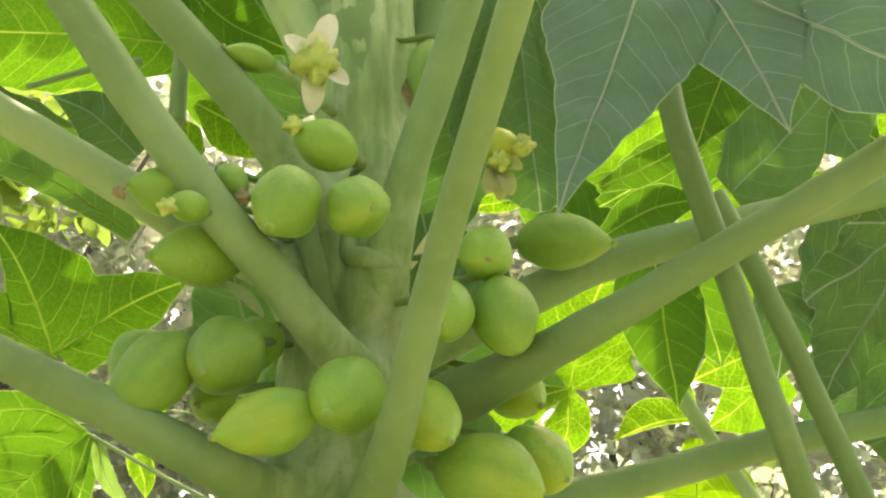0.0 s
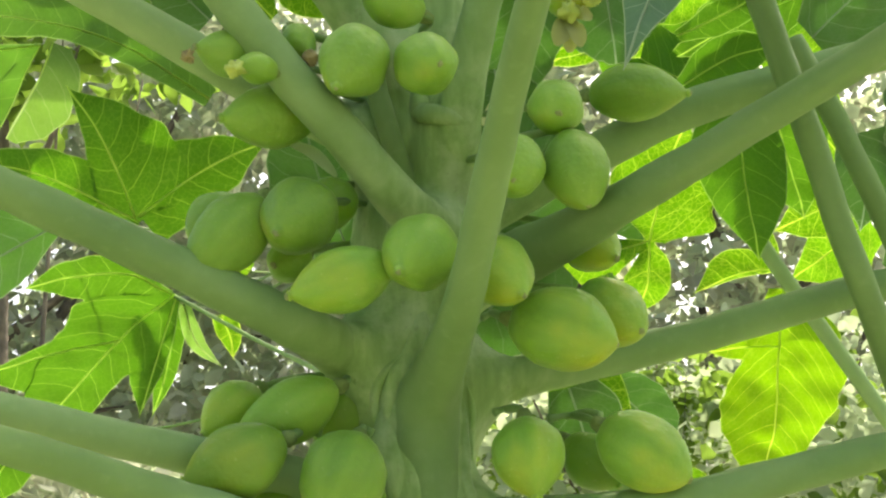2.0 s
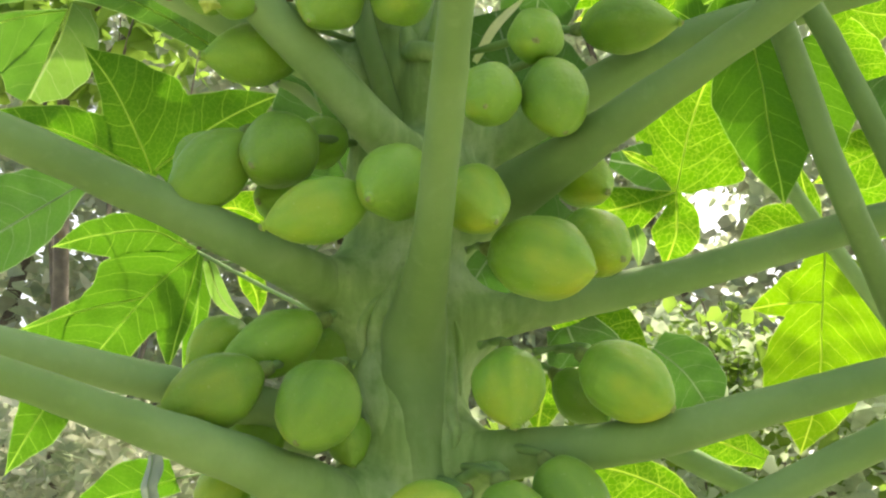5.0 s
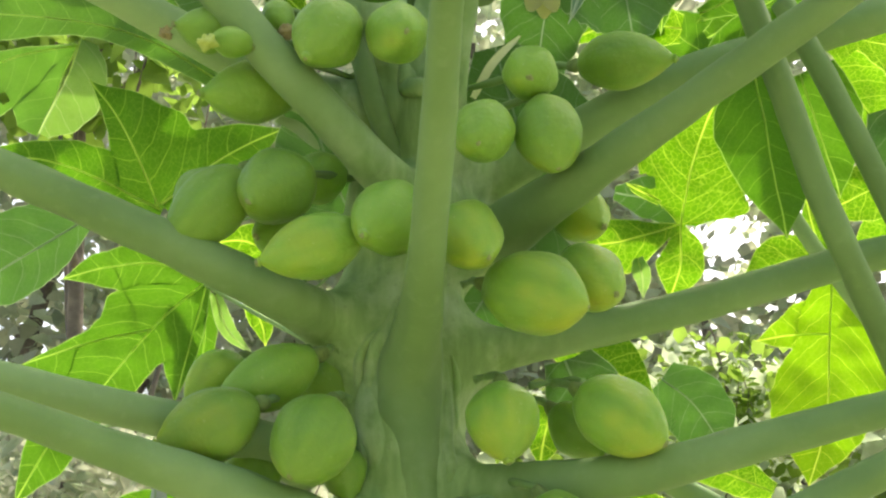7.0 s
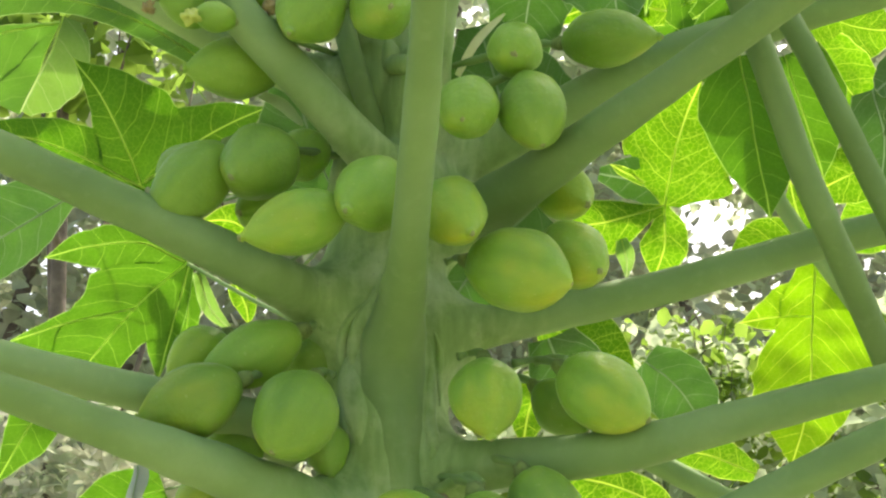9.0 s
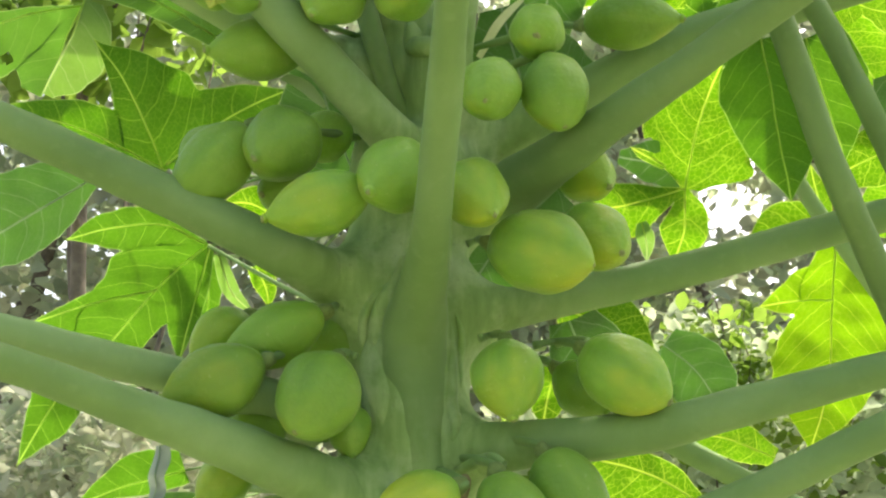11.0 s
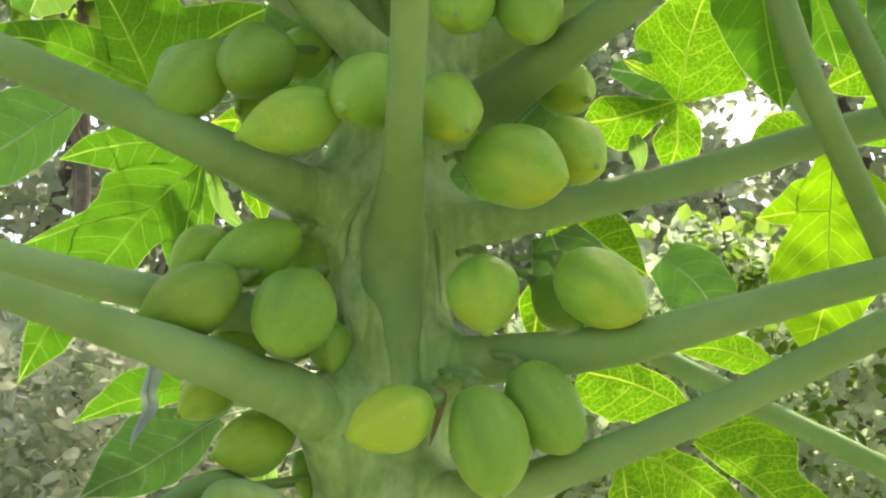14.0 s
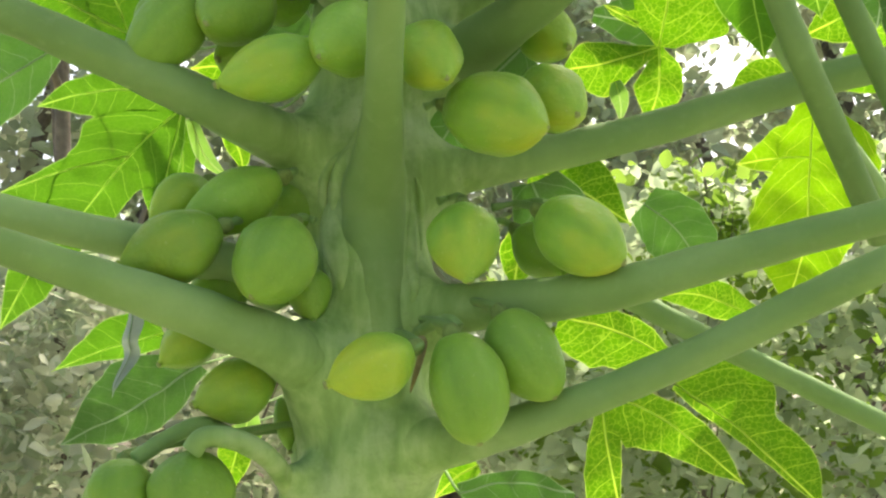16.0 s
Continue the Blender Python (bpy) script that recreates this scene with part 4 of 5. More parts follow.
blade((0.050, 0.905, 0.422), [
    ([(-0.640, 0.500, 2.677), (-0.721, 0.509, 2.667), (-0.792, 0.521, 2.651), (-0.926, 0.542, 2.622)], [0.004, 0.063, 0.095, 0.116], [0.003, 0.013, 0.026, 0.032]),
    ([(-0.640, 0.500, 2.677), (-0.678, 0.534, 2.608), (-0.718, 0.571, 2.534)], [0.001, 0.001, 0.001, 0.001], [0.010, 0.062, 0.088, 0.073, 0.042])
], holes=[((-0.777, 0.546, 2.595), 0.011), ((-0.797, 0.548, 2.593), 0.009)], material=LEAF_SHADE_TINT, seed=3.65, label="green leaf with a torn edge")
blade((-0.001, 0.875, 0.484), [
    ([(-0.585, 0.329, 2.603), (-0.611, 0.360, 2.547), (-0.661, 0.402, 2.469)], [0.031, 0.053, 0.064, 0.066, 0.061, 0.046, 0.019], [0.002, 0.002, 0.002, 0.002, 0.002, 0.002, 0.001])
], material=LEAF_PALE, ruffle=0.006, seed=4.38)
blade((-0.001, 0.889, 0.457), [
    ([(-0.583, 0.494, 2.361), (-0.691, 0.522, 2.305), (-0.839, 0.562, 2.227)], [0.012, 0.052, 0.059, 0.024], [0.031, 0.074, 0.086, 0.050])
], material=LEAF_DEEP_SHADE, seed=5.11)
blade((-0.002, 0.880, 0.476), [
    ([(-0.651, 0.630, 2.023), (-0.693, 0.661, 1.965), (-0.739, 0.696, 1.899)], [0.043, 0.044, 0.023, 0.000], [0.047, 0.035, 0.018, 0.000])
], seed=5.84)
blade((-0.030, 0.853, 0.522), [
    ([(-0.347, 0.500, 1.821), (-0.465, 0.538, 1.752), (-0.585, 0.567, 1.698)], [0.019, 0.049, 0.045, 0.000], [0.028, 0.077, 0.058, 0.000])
], material=LEAF_DEEP_SHADE, seed=6.57, label="broad green leaf hanging low in the shade")
blade((-0.001, 0.887, 0.462), [
    ([(-0.448, 0.657, 1.802), (-0.493, 0.650, 1.815), (-0.539, 0.661, 1.794)], [0.010, 0.017, 0.010, 0.000], [0.010, 0.014, 0.010, 0.000])
], material=LEAF_LIT, seed=7.30)
blade((0.35, 0.80, 0.45), [
    ([(-0.416, 0.320, 1.881), (-0.418, 0.320, 1.847), (-0.423, 0.320, 1.814), (-0.432, 0.320, 1.780), (-0.437, 0.320, 1.755)], [0.012, 0.015, 0.010, 0.014, 0.007, 0.000], [0.008, 0.011, 0.014, 0.009, 0.006, 0.000])
], material=LEAF_DRY, cup=0.9, ruffle=0.018, seed=8.03, label="curled grey-blue dried leaf hanging down")
blade((-0.002, 0.890, 0.456), [
    ([(-0.284, 0.611, 1.757), (-0.291, 0.637, 1.709), (-0.261, 0.662, 1.659)], [0.017, 0.027, 0.017, 0.000], [0.015, 0.020, 0.012, 0.000])
], material=LEAF_PALE, ruffle=0.02, seed=8.76)
blade((-0.002, 0.893, 0.449), [
    ([(-0.313, 0.713, 1.732), (-0.332, 0.747, 1.665), (-0.361, 0.781, 1.598)], [0.018, 0.028, 0.018, 0.000], [0.016, 0.032, 0.013, 0.000])
], material=LEAF_LIT, seed=9.49)
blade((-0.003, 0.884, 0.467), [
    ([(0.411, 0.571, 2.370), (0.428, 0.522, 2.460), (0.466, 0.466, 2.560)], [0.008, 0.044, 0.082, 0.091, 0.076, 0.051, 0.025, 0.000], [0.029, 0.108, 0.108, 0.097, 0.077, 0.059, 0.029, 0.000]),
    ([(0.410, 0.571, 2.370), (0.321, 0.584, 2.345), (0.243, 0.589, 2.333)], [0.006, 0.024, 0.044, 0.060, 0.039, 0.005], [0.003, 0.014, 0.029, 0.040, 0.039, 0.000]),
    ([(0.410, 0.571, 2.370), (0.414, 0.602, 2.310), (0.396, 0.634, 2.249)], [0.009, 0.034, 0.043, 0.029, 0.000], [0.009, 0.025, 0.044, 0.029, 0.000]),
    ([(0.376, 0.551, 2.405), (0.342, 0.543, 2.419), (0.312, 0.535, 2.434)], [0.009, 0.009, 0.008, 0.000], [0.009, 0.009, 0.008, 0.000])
], material=LEAF_LIT, seed=10.22, holes=[((0.357, 0.536, 2.433), 0.013), ((0.346, 0.533, 2.440), 0.008), ((0.261, 0.586, 2.340), 0.007)], label="bright backlit leaf with an open net of veins")
blade((-0.001, 0.888, 0.460), [
    ([(0.337, 0.592, 2.315), (0.348, 0.610, 2.281), (0.348, 0.627, 2.248)], [0.010, 0.016, 0.010, 0.000], [0.010, 0.016, 0.010, 0.000])
], material=LEAF_PALE, seed=10.95)
blade((-0.001, 0.891, 0.454), [
    ([(0.429, 0.618, 2.395), (0.373, 0.603, 2.424), (0.303, 0.596, 2.437)], [0.021, 0.032, 0.032, 0.013], [0.021, 0.039, 0.039, 0.013])
], material=LEAF_DEEP_SHADE, seed=11.68)
blade((0.000, 0.933, 0.361), [
    ([(0.748, 0.860, 2.408), (0.663, 0.865, 2.395), (0.578, 0.879, 2.358)], [0.007, 0.009, 0.006, 0.000], [0.011, 0.048, 0.045, 0.000]),
    ([(0.737, 0.859, 2.411), (0.716, 0.839, 2.462), (0.702, 0.819, 2.513)], [0.017, 0.025, 0.018, 0.000], [0.014, 0.023, 0.016, 0.000])
], material=LEAF_LIT, seed=12.41)
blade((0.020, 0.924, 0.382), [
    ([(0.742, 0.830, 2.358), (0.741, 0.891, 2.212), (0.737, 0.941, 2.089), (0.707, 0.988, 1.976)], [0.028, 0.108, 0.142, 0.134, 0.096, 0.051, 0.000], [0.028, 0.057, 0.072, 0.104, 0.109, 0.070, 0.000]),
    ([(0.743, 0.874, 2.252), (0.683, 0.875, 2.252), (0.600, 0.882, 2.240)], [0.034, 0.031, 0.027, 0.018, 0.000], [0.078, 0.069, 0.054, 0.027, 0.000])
], material=LEAF_SUNLIT_TINT, seed=13.14, holes=[((0.783, 0.852, 2.260), 0.012), ((0.796, 0.852, 2.257), 0.009)], label="large yellow-green leaf glowing in the sun")
blade((0.050, 0.931, 0.361), [
    ([(0.502, 0.340, 2.544), (0.519, 0.365, 2.476), (0.536, 0.397, 2.391), (0.557, 0.433, 2.296)], [0.042, 0.066, 0.071, 0.049, 0.000], [0.052, 0.083, 0.071, 0.040, 0.000])
], seed=13.87, label="shaded dark green hanging leaf")
leaf((0.765, -0.050, 2.441), (-0.039, 0.867, 0.497), (0.999, 0.034, 0.020), [(92, 0.357, 0.36), (117, 0.297, 0.36), (145, 0.213, 0.36), (176, 0.106, 0.36)], web=0.5, material=LEAF_DEEP_SHADE, droop=0.3, seed=14.60)
leaf((1.219, 0.950, 3.016), (-0.025, 0.952, 0.304), (1.000, 0.024, 0.008), [(56, 0.076, 0.3), (65, 0.267, 0.3), (117, 0.229, 0.3), (159, 0.181, 0.3)], material=LEAF_LIT, droop=0.3, seed=15.33)
blade((0.303, 0.941, -0.152), [
    ([(0.253, -0.420, 2.565), (0.216, -0.423, 2.470), (0.181, -0.427, 2.380), (0.151, -0.429, 2.306), (0.125, -0.431, 2.238)], [0.092, 0.092, 0.065, 0.030, 0.000], [0.092, 0.099, 0.059, 0.028, 0.000]),
    ([(0.277, -0.428, 2.561), (0.314, -0.449, 2.507), (0.341, -0.471, 2.423), (0.363, -0.495, 2.322)], [0.095, 0.095, 0.054, 0.000], [0.057, 0.060, 0.039, 0.000]),
    ([(0.309, -0.443, 2.532), (0.368, -0.469, 2.492), (0.417, -0.491, 2.454), (0.470, -0.515, 2.408), (0.521, -0.539, 2.360)], [0.083, 0.096, 0.102, 0.102, 0.064], [0.058, 0.070, 0.070, 0.077, 0.038])
], material=LEAF_CLOSE, ruffle=0.006, seed=16.06, label="large blue-green leaf hanging close by in the shade")
blade((-0.039, 0.896, 0.443), [
    ([(0.711, 0.466, 2.811), (0.613, 0.480, 2.774), (0.466, 0.512, 2.697)], [0.026, 0.067, 0.067, 0.000], [0.026, 0.067, 0.061, 0.014]),
    ([(0.635, 0.480, 2.776), (0.676, 0.457, 2.827), (0.737, 0.422, 2.903)], [0.026, 0.040, 0.032, 0.000], [0.026, 0.040, 0.026, 0.000]),
    ([(0.391, 0.447, 2.818), (0.388, 0.475, 2.762), (0.385, 0.507, 2.699)], [0.010, 0.016, 0.014, 0.000], [0.010, 0.018, 0.014, 0.000])
], seed=16.79)
blade((-0.039, 0.888, 0.458), [
    ([(0.342, 0.484, 2.710), (0.269, 0.486, 2.700), (0.199, 0.496, 2.673)], [0.013, 0.018, 0.016, 0.000], [0.013, 0.029, 0.018, 0.000])
], material=LEAF_LIT, seed=17.52)
blade((-0.043, 0.913, 0.406), [
    ([(0.917, 0.509, 3.086), (0.851, 0.560, 2.965), (0.750, 0.606, 2.853)], [0.087, 0.131, 0.087, 0.000], [0.087, 0.131, 0.087, 0.000]),
    ([(0.919, 0.523, 3.055), (0.987, 0.569, 2.957), (1.056, 0.611, 2.869)], [0.087, 0.117, 0.087, 0.000], [0.087, 0.117, 0.074, 0.000])
], material=LEAF_DEEP_SHADE, seed=18.25)
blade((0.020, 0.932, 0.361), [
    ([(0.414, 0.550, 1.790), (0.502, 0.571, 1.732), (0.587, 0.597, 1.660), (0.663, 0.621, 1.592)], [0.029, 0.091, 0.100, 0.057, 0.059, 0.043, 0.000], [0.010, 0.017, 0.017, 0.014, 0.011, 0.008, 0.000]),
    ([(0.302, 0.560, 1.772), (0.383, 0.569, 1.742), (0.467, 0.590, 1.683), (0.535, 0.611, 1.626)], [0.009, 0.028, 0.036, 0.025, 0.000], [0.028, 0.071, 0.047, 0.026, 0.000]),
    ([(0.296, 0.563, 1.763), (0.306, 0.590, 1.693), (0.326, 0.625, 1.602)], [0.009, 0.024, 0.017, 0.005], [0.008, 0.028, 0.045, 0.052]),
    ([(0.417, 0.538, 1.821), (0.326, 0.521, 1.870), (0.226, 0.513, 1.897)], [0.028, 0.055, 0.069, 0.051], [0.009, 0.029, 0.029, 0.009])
], material=LEAF_LIT, seed=18.98, label="broad bright leaf with deep lobes")
blade((-0.000, 0.904, 0.427), [
    ([(0.650, 1.038, 1.974), (0.550, 1.021, 2.009), (0.446, 1.021, 2.009)], [0.020, 0.037, 0.029, 0.000], [0.020, 0.037, 0.029, 0.000])
], material=LEAF_LIT, seed=19.71)
blade((-0.003, 0.869, 0.496), [
    ([(0.063, 0.311, 1.614), (0.141, 0.303, 1.628), (0.228, 0.311, 1.615)], [0.015, 0.020, 0.020, 0.000], [0.020, 0.031, 0.031, 0.020])
], material=LEAF_DEEP_SHADE, seed=20.44)
blade((-0.003, 0.890, 0.456), [
    ([(0.093, 0.531, 1.661), (0.057, 0.540, 1.643), (0.021, 0.558, 1.608)], [0.013, 0.024, 0.013, 0.000], [0.013, 0.024, 0.013, 0.000])
], material=LEAF_LIT, seed=21.17)
blade((-0.002, 0.896, 0.444), [
    ([(0.180, 0.396, 2.111), (0.250, 0.410, 2.083), (0.335, 0.436, 2.031)], [0.023, 0.057, 0.041, 0.000], [0.023, 0.052, 0.046, 0.000]),
    ([(0.172, 0.440, 2.022), (0.160, 0.460, 1.981), (0.152, 0.484, 1.932)], [0.025, 0.032, 0.025, 0.000], [0.025, 0.032, 0.023, 0.000])
], material=LEAF_LIT, seed=21.90)
blade((-0.002, 0.887, 0.463), [
    ([(0.265, 0.587, 2.203), (0.236, 0.589, 2.198), (0.206, 0.600, 2.179)], [0.013, 0.023, 0.017, 0.000], [0.013, 0.017, 0.013, 0.000])
], material=LEAF_LIT, seed=22.63)
blade((-0.001, 0.925, 0.381), [
    ([(0.459, 1.151, 2.227), (0.532, 1.174, 2.172), (0.604, 1.215, 2.072)], [0.046, 0.071, 0.064, 0.000], [0.046, 0.075, 0.068, 0.000])
], material=LEAF_DEEP_SHADE, seed=23.36)
blade((-0.001, 0.889, 0.458), [
    ([(-0.284, 0.632, 2.322), (-0.343, 0.616, 2.353), (-0.403, 0.616, 2.352)], [0.015, 0.034, 0.028, 0.000], [0.015, 0.044, 0.023, 0.000])
], material=LEAF_LIT, seed=24.09)
blade((-0.002, 0.877, 0.480), [
    ([(0.153, 0.148, 2.220), (0.075, 0.188, 2.149), (0.012, 0.236, 2.062)], [0.063, 0.094, 0.073, 0.021], [0.063, 0.094, 0.073, 0.021])
], material=LEAF_DEEP_SHADE, seed=24.82)
blade((-0.001, 0.878, 0.479), [
    ([(0.062, 0.248, 2.219), (0.110, 0.180, 2.343), (0.075, 0.104, 2.477)], [0.064, 0.118, 0.107, 0.032], [0.064, 0.107, 0.107, 0.032])
], material=LEAF_DEEP_SHADE, seed=25.55)
blade((-0.001, 0.879, 0.477), [
    ([(-0.122, 0.260, 2.240), (-0.171, 0.204, 2.343), (-0.202, 0.148, 2.444)], [0.043, 0.075, 0.065, 0.022], [0.043, 0.075, 0.065, 0.022])
], material=LEAF_DEEP_SHADE, seed=26.28)
blade((-0.056, 0.874, 0.483), [
    ([(-0.284, 0.405, 2.904), (-0.434, 0.395, 2.905), (-0.630, 0.389, 2.891)], [0.050, 0.075, 0.100, 0.087], [0.075, 0.100, 0.106, 0.087]),
    ([(-0.286, 0.396, 2.920), (-0.393, 0.354, 2.982), (-0.471, 0.317, 3.036)], [0.050, 0.087, 0.075, 0.037], [0.050, 0.087, 0.075, 0.037])
], material=LEAF_HALF_LIT, seed=27.01)
blade((-0.056, 0.884, 0.464), [
    ([(-0.313, 0.410, 3.056), (-0.219, 0.452, 2.990), (-0.107, 0.477, 2.954)], [0.065, 0.078, 0.052, 0.013], [0.065, 0.078, 0.052, 0.013])
], seed=27.74)
blade((-0.048, 0.882, 0.469), [
    ([(-0.264, 0.498, 2.844), (-0.188, 0.519, 2.813), (-0.116, 0.548, 2.765)], [0.010, 0.044, 0.031, 0.000], [0.013, 0.053, 0.044, 0.000])
], material=LEAF_LIT, seed=28.47)
blade((-0.046, 0.868, 0.494), [
    ([(-0.346, 0.333, 2.652), (-0.415, 0.300, 2.702), (-0.482, 0.283, 2.725)], [0.034, 0.053, 0.034, 0.000], [0.030, 0.051, 0.034, 0.000])
], material=LEAF_DEEP_SHADE, seed=29.20)
blade((-0.046, 0.880, 0.472), [
    ([(-0.252, 0.540, 2.761), (-0.304, 0.517, 2.800), (-0.352, 0.514, 2.800)], [0.015, 0.038, 0.028, 0.000], [0.015, 0.034, 0.017, 0.000])
], material=LEAF_LIT, seed=29.93)
blade((-0.050, 0.880, 0.472), [
    ([(-0.398, 0.507, 2.900), (-0.463, 0.519, 2.871), (-0.527, 0.528, 2.846)], [0.017, 0.034, 0.026, 0.000], [0.017, 0.030, 0.017, 0.000])
], material=LEAF_LIT, seed=30.66)
leaf((0.228, 0.150, 2.989), (-0.058, 0.901, 0.430), (0.998, 0.052, 0.025), [(58, 0.269, 0.5), (80, 0.447, 0.5), (93, 0.364, 0.4), (116, 0.228, 0.4)], web=0.6, material=LEAF_DEEP_SHADE, droop=0.3, seed=31.39, saw=0.3)
leaf((0.459, 0.300, 3.107), (-0.051, 0.921, 0.387), (0.999, 0.047, 0.020), [(23, 0.296, 0.5), (63, 0.320, 0.5), (106, 0.328, 0.5), (134, 0.257, 0.5)], web=0.6, droop=0.3, seed=32.12)
leaf((0.147, 0.300, 3.090), (-0.054, 0.915, 0.399), (0.999, 0.049, 0.022), [(34, 0.184, 0.5), (72, 0.244, 0.5), (102, 0.229, 0.5), (130, 0.174, 0.5)], web=0.6, material=LEAF_LIT, droop=0.3, seed=32.85)
blade((-0.049, 0.893, 0.447), [
    ([(0.626, 0.056, 2.861), (0.562, 0.104, 2.758), (0.516, 0.164, 2.633)], [0.058, 0.081, 0.058, 0.000], [0.058, 0.093, 0.070, 0.000])
], seed=33.58)
blade((-0.055, 0.899, 0.434), [
    ([(-0.317, 0.545, 3.148), (-0.211, 0.557, 3.136), (-0.103, 0.565, 3.132)], [0.042, 0.048, 0.034, 0.000], [0.042, 0.042, 0.028, 0.000])
], material=LEAF_DEEP_SHADE, seed=34.31)
blade((-0.001, 0.961, 0.276), [
    ([(0.831, 1.476, 3.260), (0.701, 1.500, 3.176), (0.578, 1.521, 3.103)], [0.056, 0.086, 0.064, 0.000], [0.056, 0.094, 0.056, 0.000])
], seed=35.04)
blade((-0.001, 0.905, 0.426), [
    ([(0.461, 0.712, 2.817), (0.385, 0.708, 2.825), (0.310, 0.716, 2.807)], [0.029, 0.043, 0.034, 0.000], [0.029, 0.043, 0.034, 0.000])
], material=LEAF_LIT, seed=35.77)
blade((-0.001, 0.879, 0.477), [
    ([(0.599, 0.428, 2.588), (0.642, 0.479, 2.496), (0.679, 0.530, 2.403)], [0.062, 0.082, 0.062, 0.000], [0.049, 0.069, 0.055, 0.000])
], seed=36.50)
blade((-0.001, 0.904, 0.428), [
    ([(0.745, 0.704, 2.731), (0.802, 0.734, 2.669), (0.870, 0.769, 2.596)], [0.056, 0.070, 0.056, 0.000], [0.056, 0.070, 0.056, 0.000])
], material=LEAF_LIT, seed=37.23)
blade((-0.001, 0.901, 0.433), [
    ([(0.856, 0.716, 2.517), (0.779, 0.732, 2.483), (0.704, 0.749, 2.448)], [0.041, 0.060, 0.041, 0.000], [0.041, 0.055, 0.036, 0.000])
], material=LEAF_LIT, seed=37.96)
blade((-0.001, 0.900, 0.435), [
    ([(0.958, 0.889, 2.524), (0.883, 0.919, 2.463), (0.801, 0.946, 2.406)], [0.058, 0.088, 0.058, 0.000], [0.058, 0.073, 0.043, 0.000])
], material=LEAF_LIT, seed=38.69)
blade((-0.001, 0.871, 0.491), [
    ([(0.728, 0.380, 2.504), (0.752, 0.421, 2.433), (0.749, 0.463, 2.359)], [0.048, 0.068, 0.048, 0.000], [0.036, 0.053, 0.041, 0.000])
], material=LEAF_DEEP_SHADE, seed=39.42)
blade((-0.016, 0.963, 0.271), [
    ([(0.952, 1.372, 3.402), (0.799, 1.396, 3.306), (0.637, 1.423, 3.201)], [0.046, 0.064, 0.057, 0.000], [0.046, 0.064, 0.057, 0.000])
], material=LEAF_LIT, seed=40.15)
blade((-0.014, 0.965, 0.262), [
    ([(0.859, 1.520, 3.208), (0.953, 1.500, 3.287), (1.144, 1.496, 3.312)], [0.027, 0.082, 0.086, 0.020], [0.027, 0.071, 0.086, 0.039])
], seed=40.88)
blade((-0.022, 0.907, 0.421), [
    ([(0.425, 0.700, 2.826), (0.346, 0.707, 2.806), (0.264, 0.723, 2.767)], [0.023, 0.034, 0.029, 0.000], [0.023, 0.031, 0.023, 0.000])
], material=LEAF_LIT, seed=41.61)
blade((-0.001, 0.864, 0.504), [
    ([(0.160, 0.092, 2.017), (0.184, 0.124, 1.963), (0.193, 0.156, 1.908)], [0.039, 0.058, 0.049, 0.010], [0.029, 0.043, 0.039, 0.010])
], material=LEAF_DEEP_SHADE, seed=42.34)
blade((-0.001, 0.960, 0.281), [
    ([(0.777, 1.470, 3.076), (0.635, 1.450, 3.144), (0.507, 1.422, 3.239)], [0.074, 0.103, 0.074, 0.000], [0.074, 0.103, 0.074, 0.000])
], seed=43.07)
blade((-0.001, 0.964, 0.267), [
    ([(1.025, 1.588, 3.279), (1.129, 1.600, 3.236), (1.263, 1.604, 3.222)], [0.058, 0.097, 0.078, 0.000], [0.058, 0.097, 0.078, 0.000])
], material=LEAF_LIT, seed=43.80)
blade((-0.045, 0.907, 0.418), [
    ([(-0.160, 0.675, 2.932), (-0.260, 0.645, 2.986), (-0.346, 0.621, 3.030)], [0.055, 0.083, 0.055, 0.000], [0.055, 0.083, 0.055, 0.000])
], seed=44.53)
blade((-0.047, 0.907, 0.419), [
    ([(-0.055, 0.645, 2.913), (-0.117, 0.592, 3.024), (-0.158, 0.533, 3.145)], [0.069, 0.083, 0.083, 0.055], [0.055, 0.069, 0.069, 0.055])
], material=LEAF_DEEP_SHADE, seed=45.26)
blade((-0.033, 0.927, 0.373), [
    ([(1.095, 0.735, 3.048), (1.205, 0.762, 2.990), (1.331, 0.790, 2.932)], [0.063, 0.095, 0.063, 0.000], [0.063, 0.095, 0.063, 0.000])
], material=LEAF_LIT, seed=45.99)
blade((-0.040, 0.879, 0.475), [
    ([(-0.138, 0.405, 2.683), (-0.106, 0.428, 2.644), (-0.093, 0.455, 2.596)], [0.025, 0.037, 0.025, 0.000], [0.025, 0.037, 0.025, 0.000])
], material=LEAF_DEEP_SHADE, seed=46.72)
blade((-0.038, 0.921, 0.388), [
    ([(0.943, 0.620, 3.090), (1.038, 0.652, 3.022), (1.146, 0.684, 2.957)], [0.061, 0.092, 0.077, 0.000], [0.061, 0.092, 0.061, 0.000])
], seed=47.45)

